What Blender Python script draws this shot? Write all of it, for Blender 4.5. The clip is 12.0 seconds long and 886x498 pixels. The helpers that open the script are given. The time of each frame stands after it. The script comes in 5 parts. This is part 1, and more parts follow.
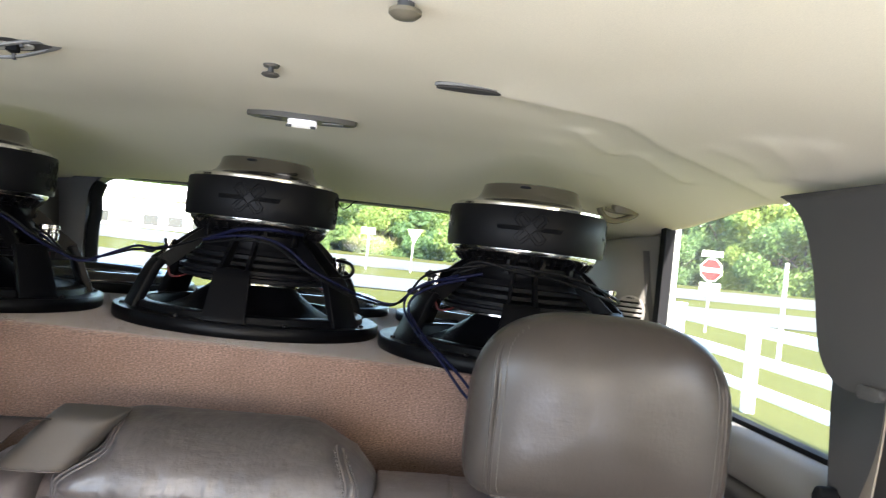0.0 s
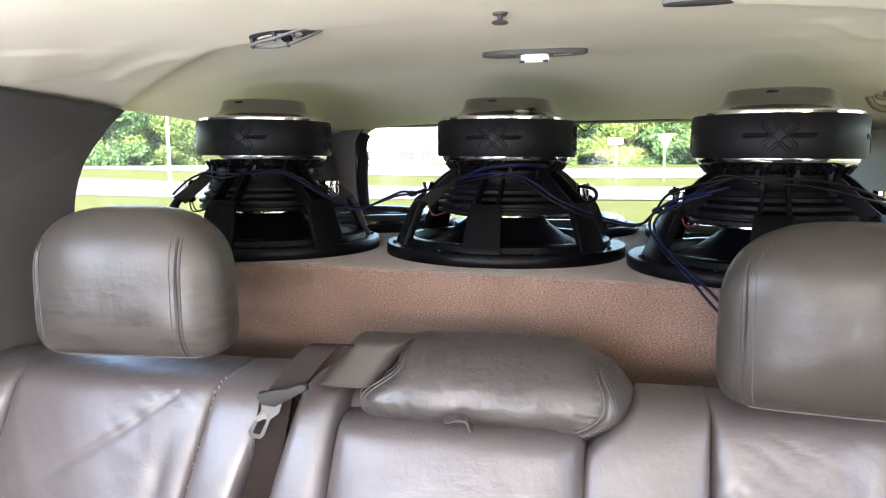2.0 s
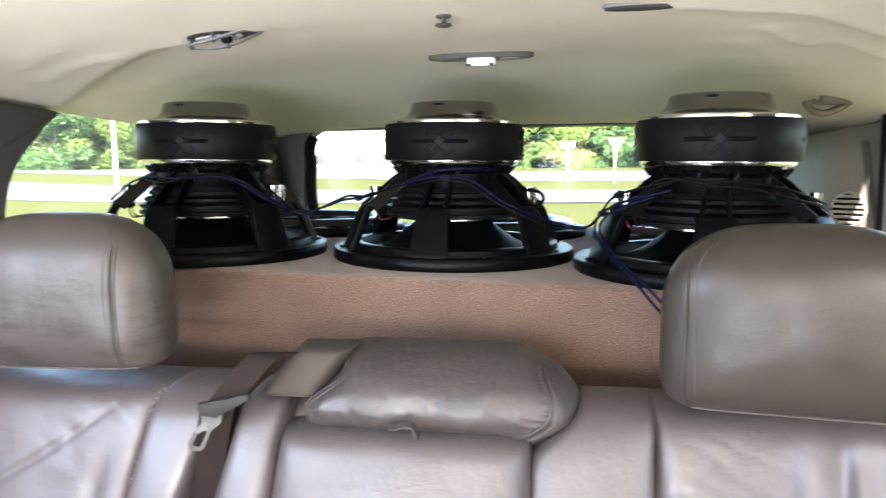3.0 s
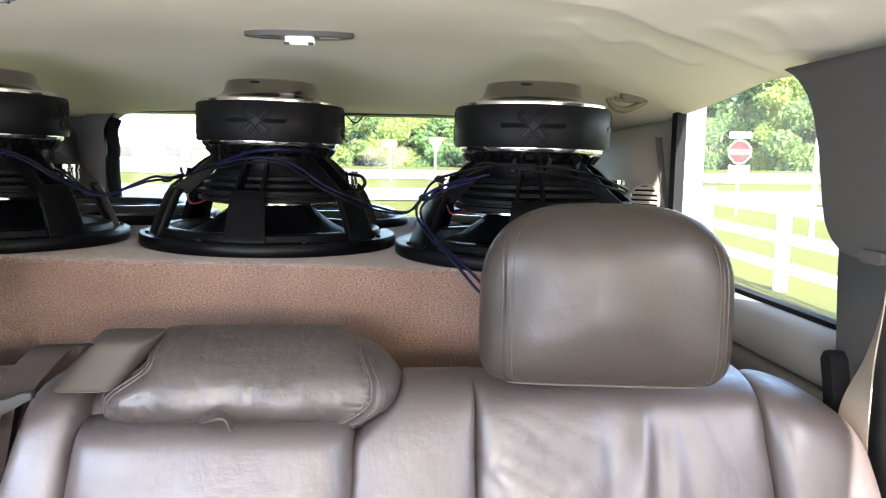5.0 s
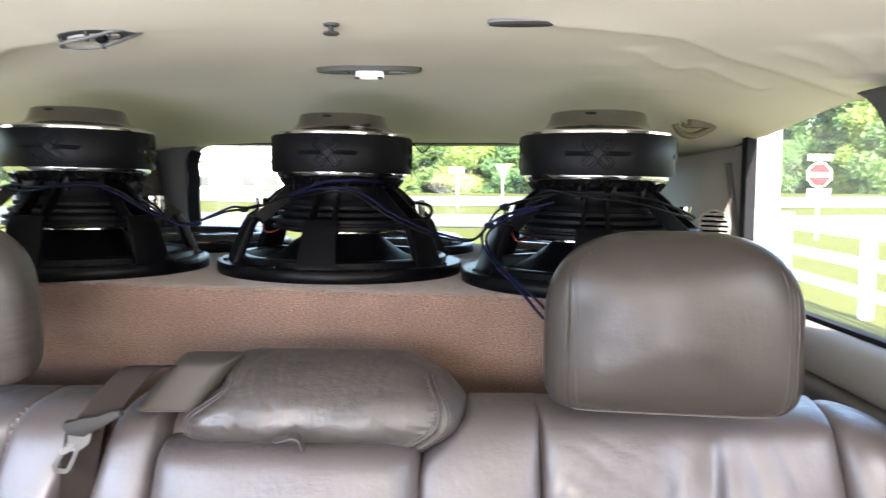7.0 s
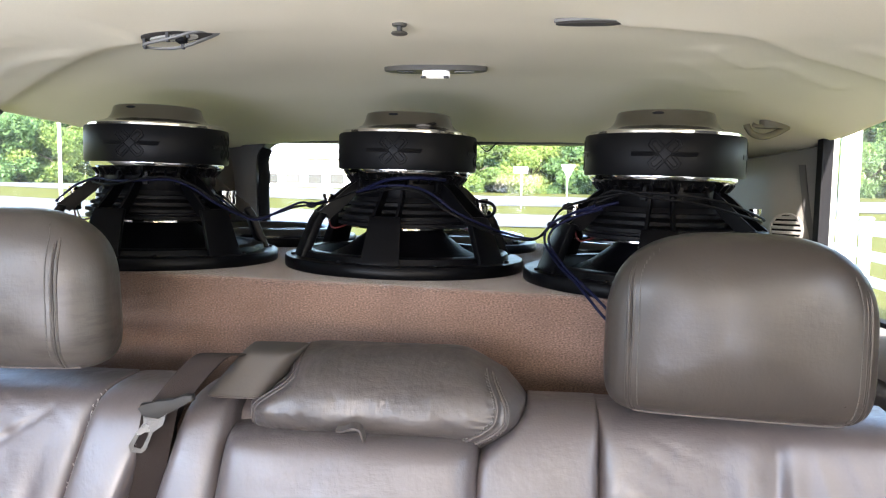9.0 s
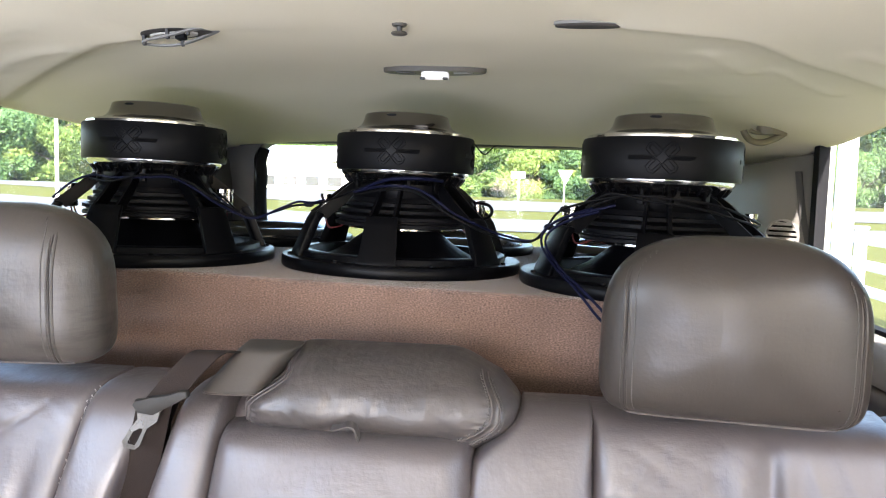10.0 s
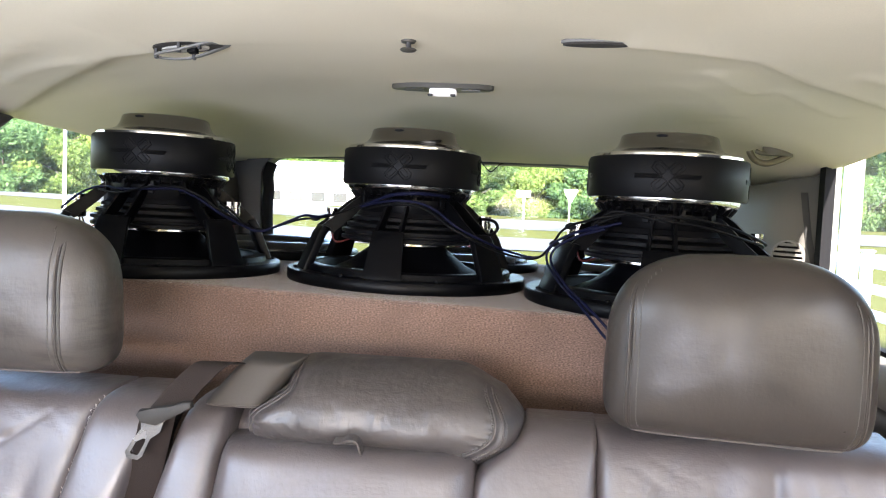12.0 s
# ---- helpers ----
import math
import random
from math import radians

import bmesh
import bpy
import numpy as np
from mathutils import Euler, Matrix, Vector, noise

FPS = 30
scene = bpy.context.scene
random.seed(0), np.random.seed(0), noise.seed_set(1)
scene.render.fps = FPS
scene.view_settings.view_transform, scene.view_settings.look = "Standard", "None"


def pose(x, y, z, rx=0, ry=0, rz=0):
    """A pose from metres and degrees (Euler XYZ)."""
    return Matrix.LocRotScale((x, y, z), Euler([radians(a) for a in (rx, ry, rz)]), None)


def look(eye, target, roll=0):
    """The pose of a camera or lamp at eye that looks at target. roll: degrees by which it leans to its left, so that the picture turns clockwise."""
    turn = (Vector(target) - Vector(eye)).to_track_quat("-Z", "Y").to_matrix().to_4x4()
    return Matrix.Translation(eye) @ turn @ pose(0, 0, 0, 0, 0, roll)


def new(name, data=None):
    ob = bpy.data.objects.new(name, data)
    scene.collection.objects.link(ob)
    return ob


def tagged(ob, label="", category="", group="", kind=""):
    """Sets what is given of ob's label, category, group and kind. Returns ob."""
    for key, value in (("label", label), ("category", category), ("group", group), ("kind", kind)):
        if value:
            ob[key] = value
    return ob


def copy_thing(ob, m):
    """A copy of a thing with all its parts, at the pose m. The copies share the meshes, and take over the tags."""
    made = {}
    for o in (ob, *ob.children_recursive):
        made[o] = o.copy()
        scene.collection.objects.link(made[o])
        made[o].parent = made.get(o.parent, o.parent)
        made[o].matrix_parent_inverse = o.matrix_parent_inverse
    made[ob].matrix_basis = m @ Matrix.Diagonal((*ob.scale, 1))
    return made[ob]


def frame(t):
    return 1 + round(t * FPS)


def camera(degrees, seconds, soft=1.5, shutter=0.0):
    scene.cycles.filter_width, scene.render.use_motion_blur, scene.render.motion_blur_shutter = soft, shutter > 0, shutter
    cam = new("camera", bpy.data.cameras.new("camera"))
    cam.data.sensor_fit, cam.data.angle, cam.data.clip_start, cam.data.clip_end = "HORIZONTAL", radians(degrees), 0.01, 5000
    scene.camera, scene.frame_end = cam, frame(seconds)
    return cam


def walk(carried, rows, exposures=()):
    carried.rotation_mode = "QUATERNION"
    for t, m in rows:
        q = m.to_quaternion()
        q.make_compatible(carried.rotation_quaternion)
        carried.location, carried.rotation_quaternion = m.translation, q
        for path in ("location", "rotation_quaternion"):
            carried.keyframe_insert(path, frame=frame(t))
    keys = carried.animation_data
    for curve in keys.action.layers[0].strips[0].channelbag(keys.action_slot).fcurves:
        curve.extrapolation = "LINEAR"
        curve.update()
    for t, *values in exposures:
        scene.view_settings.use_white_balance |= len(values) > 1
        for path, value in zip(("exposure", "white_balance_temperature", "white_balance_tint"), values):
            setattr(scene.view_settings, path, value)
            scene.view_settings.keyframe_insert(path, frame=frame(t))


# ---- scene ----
cam = camera(62.0, 12.0, soft=1.15, shutter=0.5)
PATH = [
    (0, (0.164, 0.146, 1.583), (0.381, 2.135, 1.597), 5.8),
    (0.5, (0.164, 0.135, 1.584), (0.224, 2.133, 1.537), 4.4),
    (1, (0.169, 0.102, 1.596), (-0.096, 2.077, 1.426), 1.5),
    (1.5, (0.173, 0.09, 1.599), (-0.287, 2.021, 1.356), -0.0),
    (2, (0.174, 0.092, 1.602), (-0.266, 2.028, 1.36), -0.6),
    (2.5, (0.175, 0.092, 1.602), (-0.259, 2.031, 1.368), -0.9),
    (3, (0.183, 0.103, 1.602), (-0.137, 2.063, 1.368), -0.7),
    (3.5, (0.185, 0.117, 1.585), (0.085, 2.101, 1.355), 0.6),
    (3.7, (0.186, 0.119, 1.581), (0.122, 2.106, 1.362), 0.4),
    (5.3, (0.184, 0.121, 1.581), (0.356, 2.099, 1.339), 0.8),
    (5.5, (0.185, 0.124, 1.581), (0.35, 2.104, 1.352), 0.9),
    (6, (0.185, 0.12, 1.58), (0.328, 2.104, 1.38), 1.3),
    (6.5, (0.183, 0.118, 1.577), (0.299, 2.107, 1.394), 1.5),
    (7, (0.186, 0.102, 1.584), (0.16, 2.094, 1.414), 0.1),
    (7.5, (0.189, 0.093, 1.587), (0.014, 2.078, 1.425), -0.6),
    (9.5, (0.186, 0.093, 1.58), (-0.002, 2.077, 1.405), 1.2),
    (10, (0.186, 0.092, 1.578), (0.001, 2.077, 1.416), 1.6),
    (10.5, (0.186, 0.092, 1.577), (0.0, 2.077, 1.424), 1.7),
    (11, (0.185, 0.089, 1.577), (-0.01, 2.075, 1.438), 1.7),
    (11.5, (0.185, 0.089, 1.576), (-0.014, 2.075, 1.451), 2.0),
    (12, (0.185, 0.089, 1.575), (-0.014, 2.076, 1.46), 2.4),
]
walk(cam, [(t, look(eye, target, roll)) for t, eye, target, roll in PATH], exposures=((0, 3.4, 6500, 13), (0.6, 3.45, 6500, 15), (1.0, 3.4, 6500, 15), (1.5, 3.68, 6500, 16), (3.5, 3.65, 6500, 16), (5.5, 3.74, 6500, 16), (6.5, 3.77, 6500, 16), (7.5, 3.50, 6500, 16), (12, 3.45, 6500, 16)))

# ---- world, sun, sky ----
world = bpy.data.worlds.new("sky_world")
scene.world = world
world.use_nodes = True
wn = world.node_tree
sky = wn.nodes.new("ShaderNodeTexSky")
sky.sky_type = "NISHITA"
sky.sun_disc = False
SUN_WAY = Vector((-0.12, 0.80, -0.46)).normalized()      # the way the sunlight goes
sky.sun_elevation = math.asin(-SUN_WAY.z)
sky.sun_rotation = math.atan2(-SUN_WAY.x, -SUN_WAY.y)
wn.links.new(sky.outputs[0], wn.nodes["Background"].inputs[0])
wn.nodes["Background"].inputs[1].default_value = 0.15

sun = new("sun", bpy.data.lights.new("sun", "SUN"))
sun.data.energy, sun.data.angle, sun.data.color = 3.2, radians(0.6), (1.0, 0.95, 0.87)
sun.matrix_world = look((0, 0, 30), Vector((0, 0, 30)) + SUN_WAY)



def window_fill(x, y, z, way, w, h, watts, colour=(0.78, 0.87, 1.0)):
    """An added lamp in an opening of the vehicle, standing in for light from outside."""
    lamp = new("window_daylight_fill", bpy.data.lights.new("window_daylight_fill", "AREA"))
    lamp.data.shape, lamp.data.size, lamp.data.size_y = "RECTANGLE", w, h
    lamp.data.energy, lamp.data.color = watts, colour
    lamp.matrix_world = look((x, y, z), Vector((x, y, z)) + Vector(way))
    return lamp


window_fill(-0.14, -0.80, 1.50, (0, 1, 0.05), 0.90, 0.30, 1.05, (0.74, 0.83, 1.0))
# low lamp aimed up: added fill for light bounced onto the headliner
window_fill(-0.10, -0.80, 1.16, (-0.1, 1, 0.95), 0.70, 0.30, 2.2, (0.80, 0.86, 1.0))
window_fill(-0.66, 0.25, 1.53, (0.5, 0.8, -0.30), 0.98, 0.31, 1.20, (0.62, 0.77, 1.0))
window_fill(0.76, 0.25, 1.53, (-1, 0.2, -0.35), 0.98, 0.31, 0.30, (0.74, 0.83, 1.0))


# ---- materials ----
def ramp_mix(nt, fac, a, b):
    mix = nt.nodes.new("ShaderNodeMix")
    mix.data_type = "RGBA"
    nt.links.new(fac, mix.inputs["Factor"])
    if hasattr(a, "is_linked"):
        nt.links.new(a, mix.inputs["A"])
    else:
        mix.inputs["A"].default_value = (*a, 1)
    if hasattr(b, "is_linked"):
        nt.links.new(b, mix.inputs["B"])
    else:
        mix.inputs["B"].default_value = (*b, 1)
    return mix.outputs["Result"]


def sized(nt, lo, hi, value):
    m = nt.nodes.new("ShaderNodeMapRange")
    m.inputs["From Min"].default_value, m.inputs["From Max"].default_value = lo, hi
    nt.links.new(value, m.inputs["Value"])
    return m.outputs["Result"]


def noise_of(nt, scale, detail=3.0, rough=0.55, stretch=None):
    tc = nt.nodes.new("ShaderNodeTexCoord")
    n = nt.nodes.new("ShaderNodeTexNoise")
    n.inputs["Scale"].default_value, n.inputs["Detail"].default_value, n.inputs["Roughness"].default_value = scale, detail, rough
    if stretch:
        mp = nt.nodes.new("ShaderNodeMapping")
        mp.inputs["Scale"].default_value = stretch
        nt.links.new(tc.outputs["Object"], mp.inputs["Vector"])
        nt.links.new(mp.outputs["Vector"], n.inputs["Vector"])
    else:
        nt.links.new(tc.outputs["Object"], n.inputs["Vector"])
    return n.outputs["Fac"]


def surface(name, colour, dark=None, rough=0.5, metal=0.0, coarse=4.0, fine=120.0, bump=0.1, bump_size=0.002, spread=0.25, coat=0.0, grain="noise", shine=0.5, speck=0.88, crease=0.0, scuff=0.0, band=None):
    """A surface with stains at a coarse scale, grain at a fine one, and a relief."""
    mat = bpy.data.materials.new(name)
    mat.use_nodes = True
    nt = mat.node_tree
    b = nt.nodes["Principled BSDF"]
    dark = dark or tuple(c * (1 - spread) for c in colour)
    big = sized(nt, 0.2, 0.8, noise_of(nt, coarse, 4.0))
    base = ramp_mix(nt, big, dark, colour)
    small = noise_of(nt, fine, 3.0, stretch=(0.55, 1, 1.1) if grain == "rib" else None)
    tint = sized(nt, 0.3, 0.7, small)
    base = ramp_mix(nt, tint, tuple(c * speck for c in colour), base)
    if scuff:
        marks = sized(nt, 0.47, 0.60, noise_of(nt, 9.0, 6.0, 0.7, stretch=(1, 1, 6)))
        scale_ = nt.nodes.new("ShaderNodeMath")
        scale_.operation = "MULTIPLY"
        scale_.inputs[1].default_value = scuff
        if band:
            where = nt.nodes.new("ShaderNodeTexCoord")
            axes = nt.nodes.new("ShaderNodeSeparateXYZ")
            nt.links.new(where.outputs["Object"], axes.inputs[0])
            inside = nt.nodes.new("ShaderNodeMath")
            inside.operation = "MULTIPLY"
            nt.links.new(marks, inside.inputs[0])
            nt.links.new(sized(nt, band[1], band[0], axes.outputs["Z"]), inside.inputs[1])
            marks = inside.outputs[0]
        nt.links.new(marks, scale_.inputs[0])
        base = ramp_mix(nt, scale_.outputs[0], base, tuple(c * 0.26 for c in colour))
    nt.links.new(base, b.inputs["Base Color"])
    b.inputs["Metallic"].default_value = metal
    b.inputs["Specular IOR Level"].default_value = shine
    rg = nt.nodes.new("ShaderNodeMapRange")
    rg.inputs["To Min"].default_value, rg.inputs["To Max"].default_value = max(rough - 0.07, 0.02), min(rough + 0.09, 1)
    if crease:
        rg.inputs["To Min"].default_value, rg.inputs["To Max"].default_value = rough - 0.11, rough + 0.13
    nt.links.new(sized(nt, 0.30, 0.70, noise_of(nt, 21.0, 6.0, 0.65)) if crease else big, rg.inputs["Value"])
    nt.links.new(rg.outputs["Result"], b.inputs["Roughness"])
    if coat:
        b.inputs["Coat Weight"].default_value = coat
        b.inputs["Coat Roughness"].default_value = 0.3
    if bump:
        bp = nt.nodes.new("ShaderNodeBump")
        bp.inputs["Strength"].default_value, bp.inputs["Distance"].default_value = bump, bump_size
        if grain == "cells":
            tc = nt.nodes.new("ShaderNodeTexCoord")
            v = nt.nodes.new("ShaderNodeTexVoronoi")
            v.feature = "DISTANCE_TO_EDGE"
            v.inputs["Scale"].default_value = fine
            nt.links.new(tc.outputs["Object"], v.inputs["Vector"])
            nt.links.new(sized(nt, 0.0, 0.25, v.outputs["Distance"]), bp.inputs["Height"])
        else:
            nt.links.new(small, bp.inputs["Height"])
        last = bp
        if crease:
            for scale, deep, stretch, where in ((26.0, 0.0026, (1.0, 1.0, 0.6), None), (80.0, 0.0022, (1.0, 1.0, 0.30), 6.0), (95.0, 0.0018, (0.35, 1.0, 1.1), 7.5)):
                layer = nt.nodes.new("ShaderNodeBump")
                layer.inputs["Strength"].default_value, layer.inputs["Distance"].default_value = crease, deep
                ridged = noise_of(nt, scale, 4.0, 0.55, stretch=stretch)
                if where:
                    only = nt.nodes.new("ShaderNodeMath")
                    only.operation = "MULTIPLY"
                    nt.links.new(ridged, only.inputs[0])
                    nt.links.new(sized(nt, 0.45, 0.68, noise_of(nt, where, 2.0)), only.inputs[1])
                    ridged = only.outputs[0]
                nt.links.new(ridged, layer.inputs["Height"])
                nt.links.new(last.outputs["Normal"], layer.inputs["Normal"])
                last = layer
        nt.links.new(last.outputs["Normal"], b.inputs["Normal"])
    return mat


LEATHER = surface("taupe_leather", (0.069, 0.057, 0.055), rough=0.40, shine=0.5, coarse=7, fine=300, bump=0.20, bump_size=0.0006, spread=0.14, crease=0.62)
# headrest leathers: the bench's taupe, with the headrests' shade put into a darker base
LEATHER_WORN_SHADED = surface("scuffed_shaded_taupe_leather", (0.047, 0.040, 0.035), rough=0.39, shine=0.36, coarse=9, fine=260, bump=0.10, bump_size=0.0008, spread=0.2, crease=0.36, scuff=0.62, band=(-0.02, 0.03))
LEATHER_HEADREST = surface("shaded_brown_taupe_leather", (0.030, 0.0245, 0.021), rough=0.38, shine=0.34, coarse=8, fine=300, bump=0.2, bump_size=0.0006, spread=0.16, crease=0.26)
LEATHER_FLAP = surface("dull_taupe_vinyl", (0.047, 0.040, 0.034), rough=0.74, shine=0.18, coarse=12, fine=300, bump=0.2, bump_size=0.0006, spread=0.15)
LEATHER_ROLL = surface("worn_dark_taupe_leather", (0.050, 0.042, 0.039), rough=0.43, shine=0.42, coarse=14, fine=280, bump=0.22, bump_size=0.0007, spread=0.22, crease=0.75, scuff=0.3)
LEATHER_EDGE = surface("leather_piping", (0.060, 0.050, 0.046), rough=0.55, shine=0.25, coarse=20, fine=500, bump=0.2, spread=0.2)
STITCH = surface("seam_thread", (0.060, 0.053, 0.047), rough=0.75, coarse=60, fine=900, bump=0.1, spread=0.3)
STITCH_DARK = surface("dark_seam_groove", (0.026, 0.022, 0.020), rough=0.8, coarse=60, fine=900, bump=0.1, spread=0.3, shine=0.2)
FOAM = surface("torn_seam_foam", (0.42, 0.39, 0.36), rough=0.9, coarse=60, fine=500, bump=0.3, spread=0.35)
LINER = surface("headliner_cloth", (0.80, 0.712, 0.54), rough=0.92, coarse=2.2, fine=900, bump=0.25, bump_size=0.0008, spread=0.07)
CARPET = surface("tan_box_carpet", (0.262, 0.170, 0.134), dark=(0.165, 0.106, 0.083), rough=0.95, coarse=11, fine=640, bump=0.9, bump_size=0.003, shine=0.1, speck=0.24, grain="rib")
carpet_nodes = CARPET.node_tree.nodes["Principled BSDF"]
carpet_nodes.inputs["Sheen Weight"].default_value = 0.5
carpet_nodes.inputs["Sheen Roughness"].default_value = 0.35
carpet_nodes.inputs["Sheen Tint"].default_value = (0.95, 0.92, 0.92, 1)
TRIM = surface("grey_trim_plastic", (0.20, 0.19, 0.175), rough=0.58, coarse=5, fine=700, bump=0.25, bump_size=0.0008, spread=0.1)
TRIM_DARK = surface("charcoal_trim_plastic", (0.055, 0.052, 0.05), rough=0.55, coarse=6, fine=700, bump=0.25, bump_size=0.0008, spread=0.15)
TRIM_MID = surface("mid_grey_trim_plastic", (0.15, 0.142, 0.132), rough=0.58, coarse=5, fine=700, bump=0.25, bump_size=0.0008, spread=0.1)
# ledge plastic, lighter than the panel below to stand for sunlight on it
TRIM_LEDGE_SUNLIT = surface("sunlit_grey_ledge_plastic", (0.27, 0.258, 0.24), rough=0.5, coarse=5, fine=700, bump=0.25, bump_size=0.0008, spread=0.1)
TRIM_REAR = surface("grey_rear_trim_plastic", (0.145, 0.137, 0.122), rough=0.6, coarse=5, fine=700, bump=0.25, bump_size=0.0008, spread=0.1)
TRIM_PALE = surface("beige_trim_plastic", (0.46, 0.43, 0.37), rough=0.5, coarse=8, fine=600, bump=0.15, bump_size=0.0008, spread=0.08)
PILLAR = surface("dark_grey_pillar_plastic", (0.062, 0.058, 0.055), rough=0.6, coarse=5, fine=500, bump=0.2, bump_size=0.0008, spread=0.1, shine=0.3)
BLACK = surface("black_seal_rubber", (0.008, 0.008, 0.009), rough=0.8, shine=0.12, coarse=12, fine=300, bump=0.2, spread=0.3)
BASKET = surface("black_coated_basket", (0.002, 0.002, 0.0026), rough=0.36, coarse=12, fine=700, bump=0.18, bump_size=0.0008, shine=0.07, spread=0.25)
BOOT = surface("black_motor_rubber", (0.004, 0.004, 0.0045), rough=0.46, coarse=10, fine=500, bump=0.12, bump_size=0.0006, shine=0.12, spread=0.2)
SURROUND = surface("glossy_rubber_surround", (0.006, 0.006, 0.008), rough=0.22, coarse=10, fine=400, bump=0.08, bump_size=0.0006, shine=0.5, spread=0.2)
CONE = surface("black_paper_cone", (0.0025, 0.0025, 0.0035), rough=0.5, coarse=14, fine=300, bump=0.3, shine=0.04, spread=0.3)
SPIDER = surface("black_spider_cloth", (0.005, 0.005, 0.006), rough=0.45, coarse=30, fine=800, bump=0.2, shine=0.07, spread=0.3)
CHROME = surface("bright_steel", (0.82, 0.81, 0.79), rough=0.12, metal=1.0, coarse=14, fine=300, bump=0.03, bump_size=0.0005, spread=0.08)
SATIN = surface("satin_nickel", (0.46, 0.44, 0.41), rough=0.13, metal=1.0, coarse=10, fine=300, bump=0.05, bump_size=0.0005, spread=0.12)
CAP_STEEL = surface("brushed_dark_nickel", (0.23, 0.22, 0.20), rough=0.11, metal=1.0, coarse=10, fine=300, bump=0.06, bump_size=0.0005, spread=0.2)
TONGUE = surface("worn_chrome_tongue", (0.34, 0.335, 0.33), rough=0.24, metal=1.0, coarse=60, fine=500, bump=0.12, bump_size=0.0006, spread=0.35)
CABLE_BLACK = surface("black_cable", (0.003, 0.003, 0.0035), rough=0.5, shine=0.08, coarse=30, fine=400, bump=0.1, spread=0.3)
CABLE_BLUE = surface("dark_blue_cable", (0.004, 0.005, 0.020), rough=0.5, shine=0.08, coarse=30, fine=400, bump=0.1, spread=0.3)
RED = surface("red_lead", (0.10, 0.012, 0.012), rough=0.5, coarse=40, fine=400, bump=0.1)
WEB = surface("brown_belt_webbing", (0.016, 0.011, 0.009), rough=0.85, shine=0.15, coarse=12, fine=900, bump=0.5, bump_size=0.001, spread=0.2)
WEB_TAN = surface("tan_belt_webbing", (0.26, 0.205, 0.155), rough=0.75, coarse=12, fine=900, bump=0.5, bump_size=0.001, spread=0.15)
HOOK = surface("brown_beige_hook_plastic", (0.15, 0.125, 0.083), rough=0.5, coarse=8, fine=600, bump=0.15, bump_size=0.0008, spread=0.12)
GRIP = surface("grey_taupe_grip_plastic", (0.024, 0.022, 0.020), rough=0.6, shine=0.2, coarse=12, fine=600, bump=0.15, bump_size=0.0008, spread=0.1)
LENS = surface("white_lamp_lens", (0.86, 0.86, 0.87), rough=0.35, coarse=30, fine=200, bump=0.05, spread=0.05)
LAMP_GREY = surface("grey_lamp_housing", (0.085, 0.074, 0.060), rough=0.5, coarse=18, fine=500, bump=0.15, spread=0.2)
HOLE = surface("dark_opening_shade", (0.05, 0.042, 0.035), rough=0.95, coarse=40, fine=300, bump=0.5, spread=0.4)
FLOOR_MAT = surface("vehicle_floor_carpet", (0.30, 0.275, 0.235), rough=0.95, coarse=6, fine=400, bump=0.6, spread=0.25)
PAINT = surface("white_fence_paint", (0.80, 0.80, 0.78), rough=0.5, coarse=3, fine=60, bump=0.1, spread=0.1)
SIGN_RED = surface("red_sign_sheeting", (0.30, 0.022, 0.022), rough=0.6, shine=0.05, coarse=3, fine=80, bump=0.02, spread=0.1)
SIGN_WHITE = surface("white_sign_sheeting", (0.82, 0.82, 0.80), rough=0.6, shine=0.1, coarse=3, fine=80, bump=0.02, spread=0.05)
POST = surface("galvanised_post", (0.55, 0.55, 0.54), rough=0.45, metal=0.3, coarse=4, fine=60, bump=0.05, spread=0.15)
SIDING = surface("white_siding", (0.62, 0.61, 0.58), rough=0.7, coarse=0.6, fine=14, bump=0.2, bump_size=0.02, spread=0.08)
ROOFING = surface("pale_metal_roof", (0.70, 0.70, 0.69), rough=0.5, coarse=0.5, fine=10, bump=0.2, bump_size=0.02, spread=0.1)
DARK_PANE = surface("grey_window_pane", (0.03, 0.032, 0.032), rough=0.3, coarse=0.6, fine=8, bump=0.0, spread=0.3)
BARK = surface("tree_bark", (0.075, 0.06, 0.045), rough=0.9, coarse=3, fine=18, bump=0.7, bump_size=0.03, spread=0.35)
GRASS = surface("mown_grass", (0.094, 0.096, 0.030), dark=(0.066, 0.074, 0.020), rough=0.95, shine=0.0, coarse=0.22, fine=9, bump=0.35, bump_size=0.03)
ROADWAY = surface("pale_concrete_road", (0.10, 0.098, 0.094), rough=0.9, coarse=0.4, fine=25, bump=0.3, bump_size=0.01, spread=0.14)
BODY = surface("vehicle_body_shell", (0.30, 0.29, 0.27), rough=0.6, coarse=3, fine=60, bump=0.05, spread=0.1)


LENS.node_tree.nodes["Principled BSDF"].inputs["Emission Color"].default_value = (1.0, 0.96, 0.97, 1)
LENS.node_tree.nodes["Principled BSDF"].inputs["Emission Strength"].default_value = 0.07


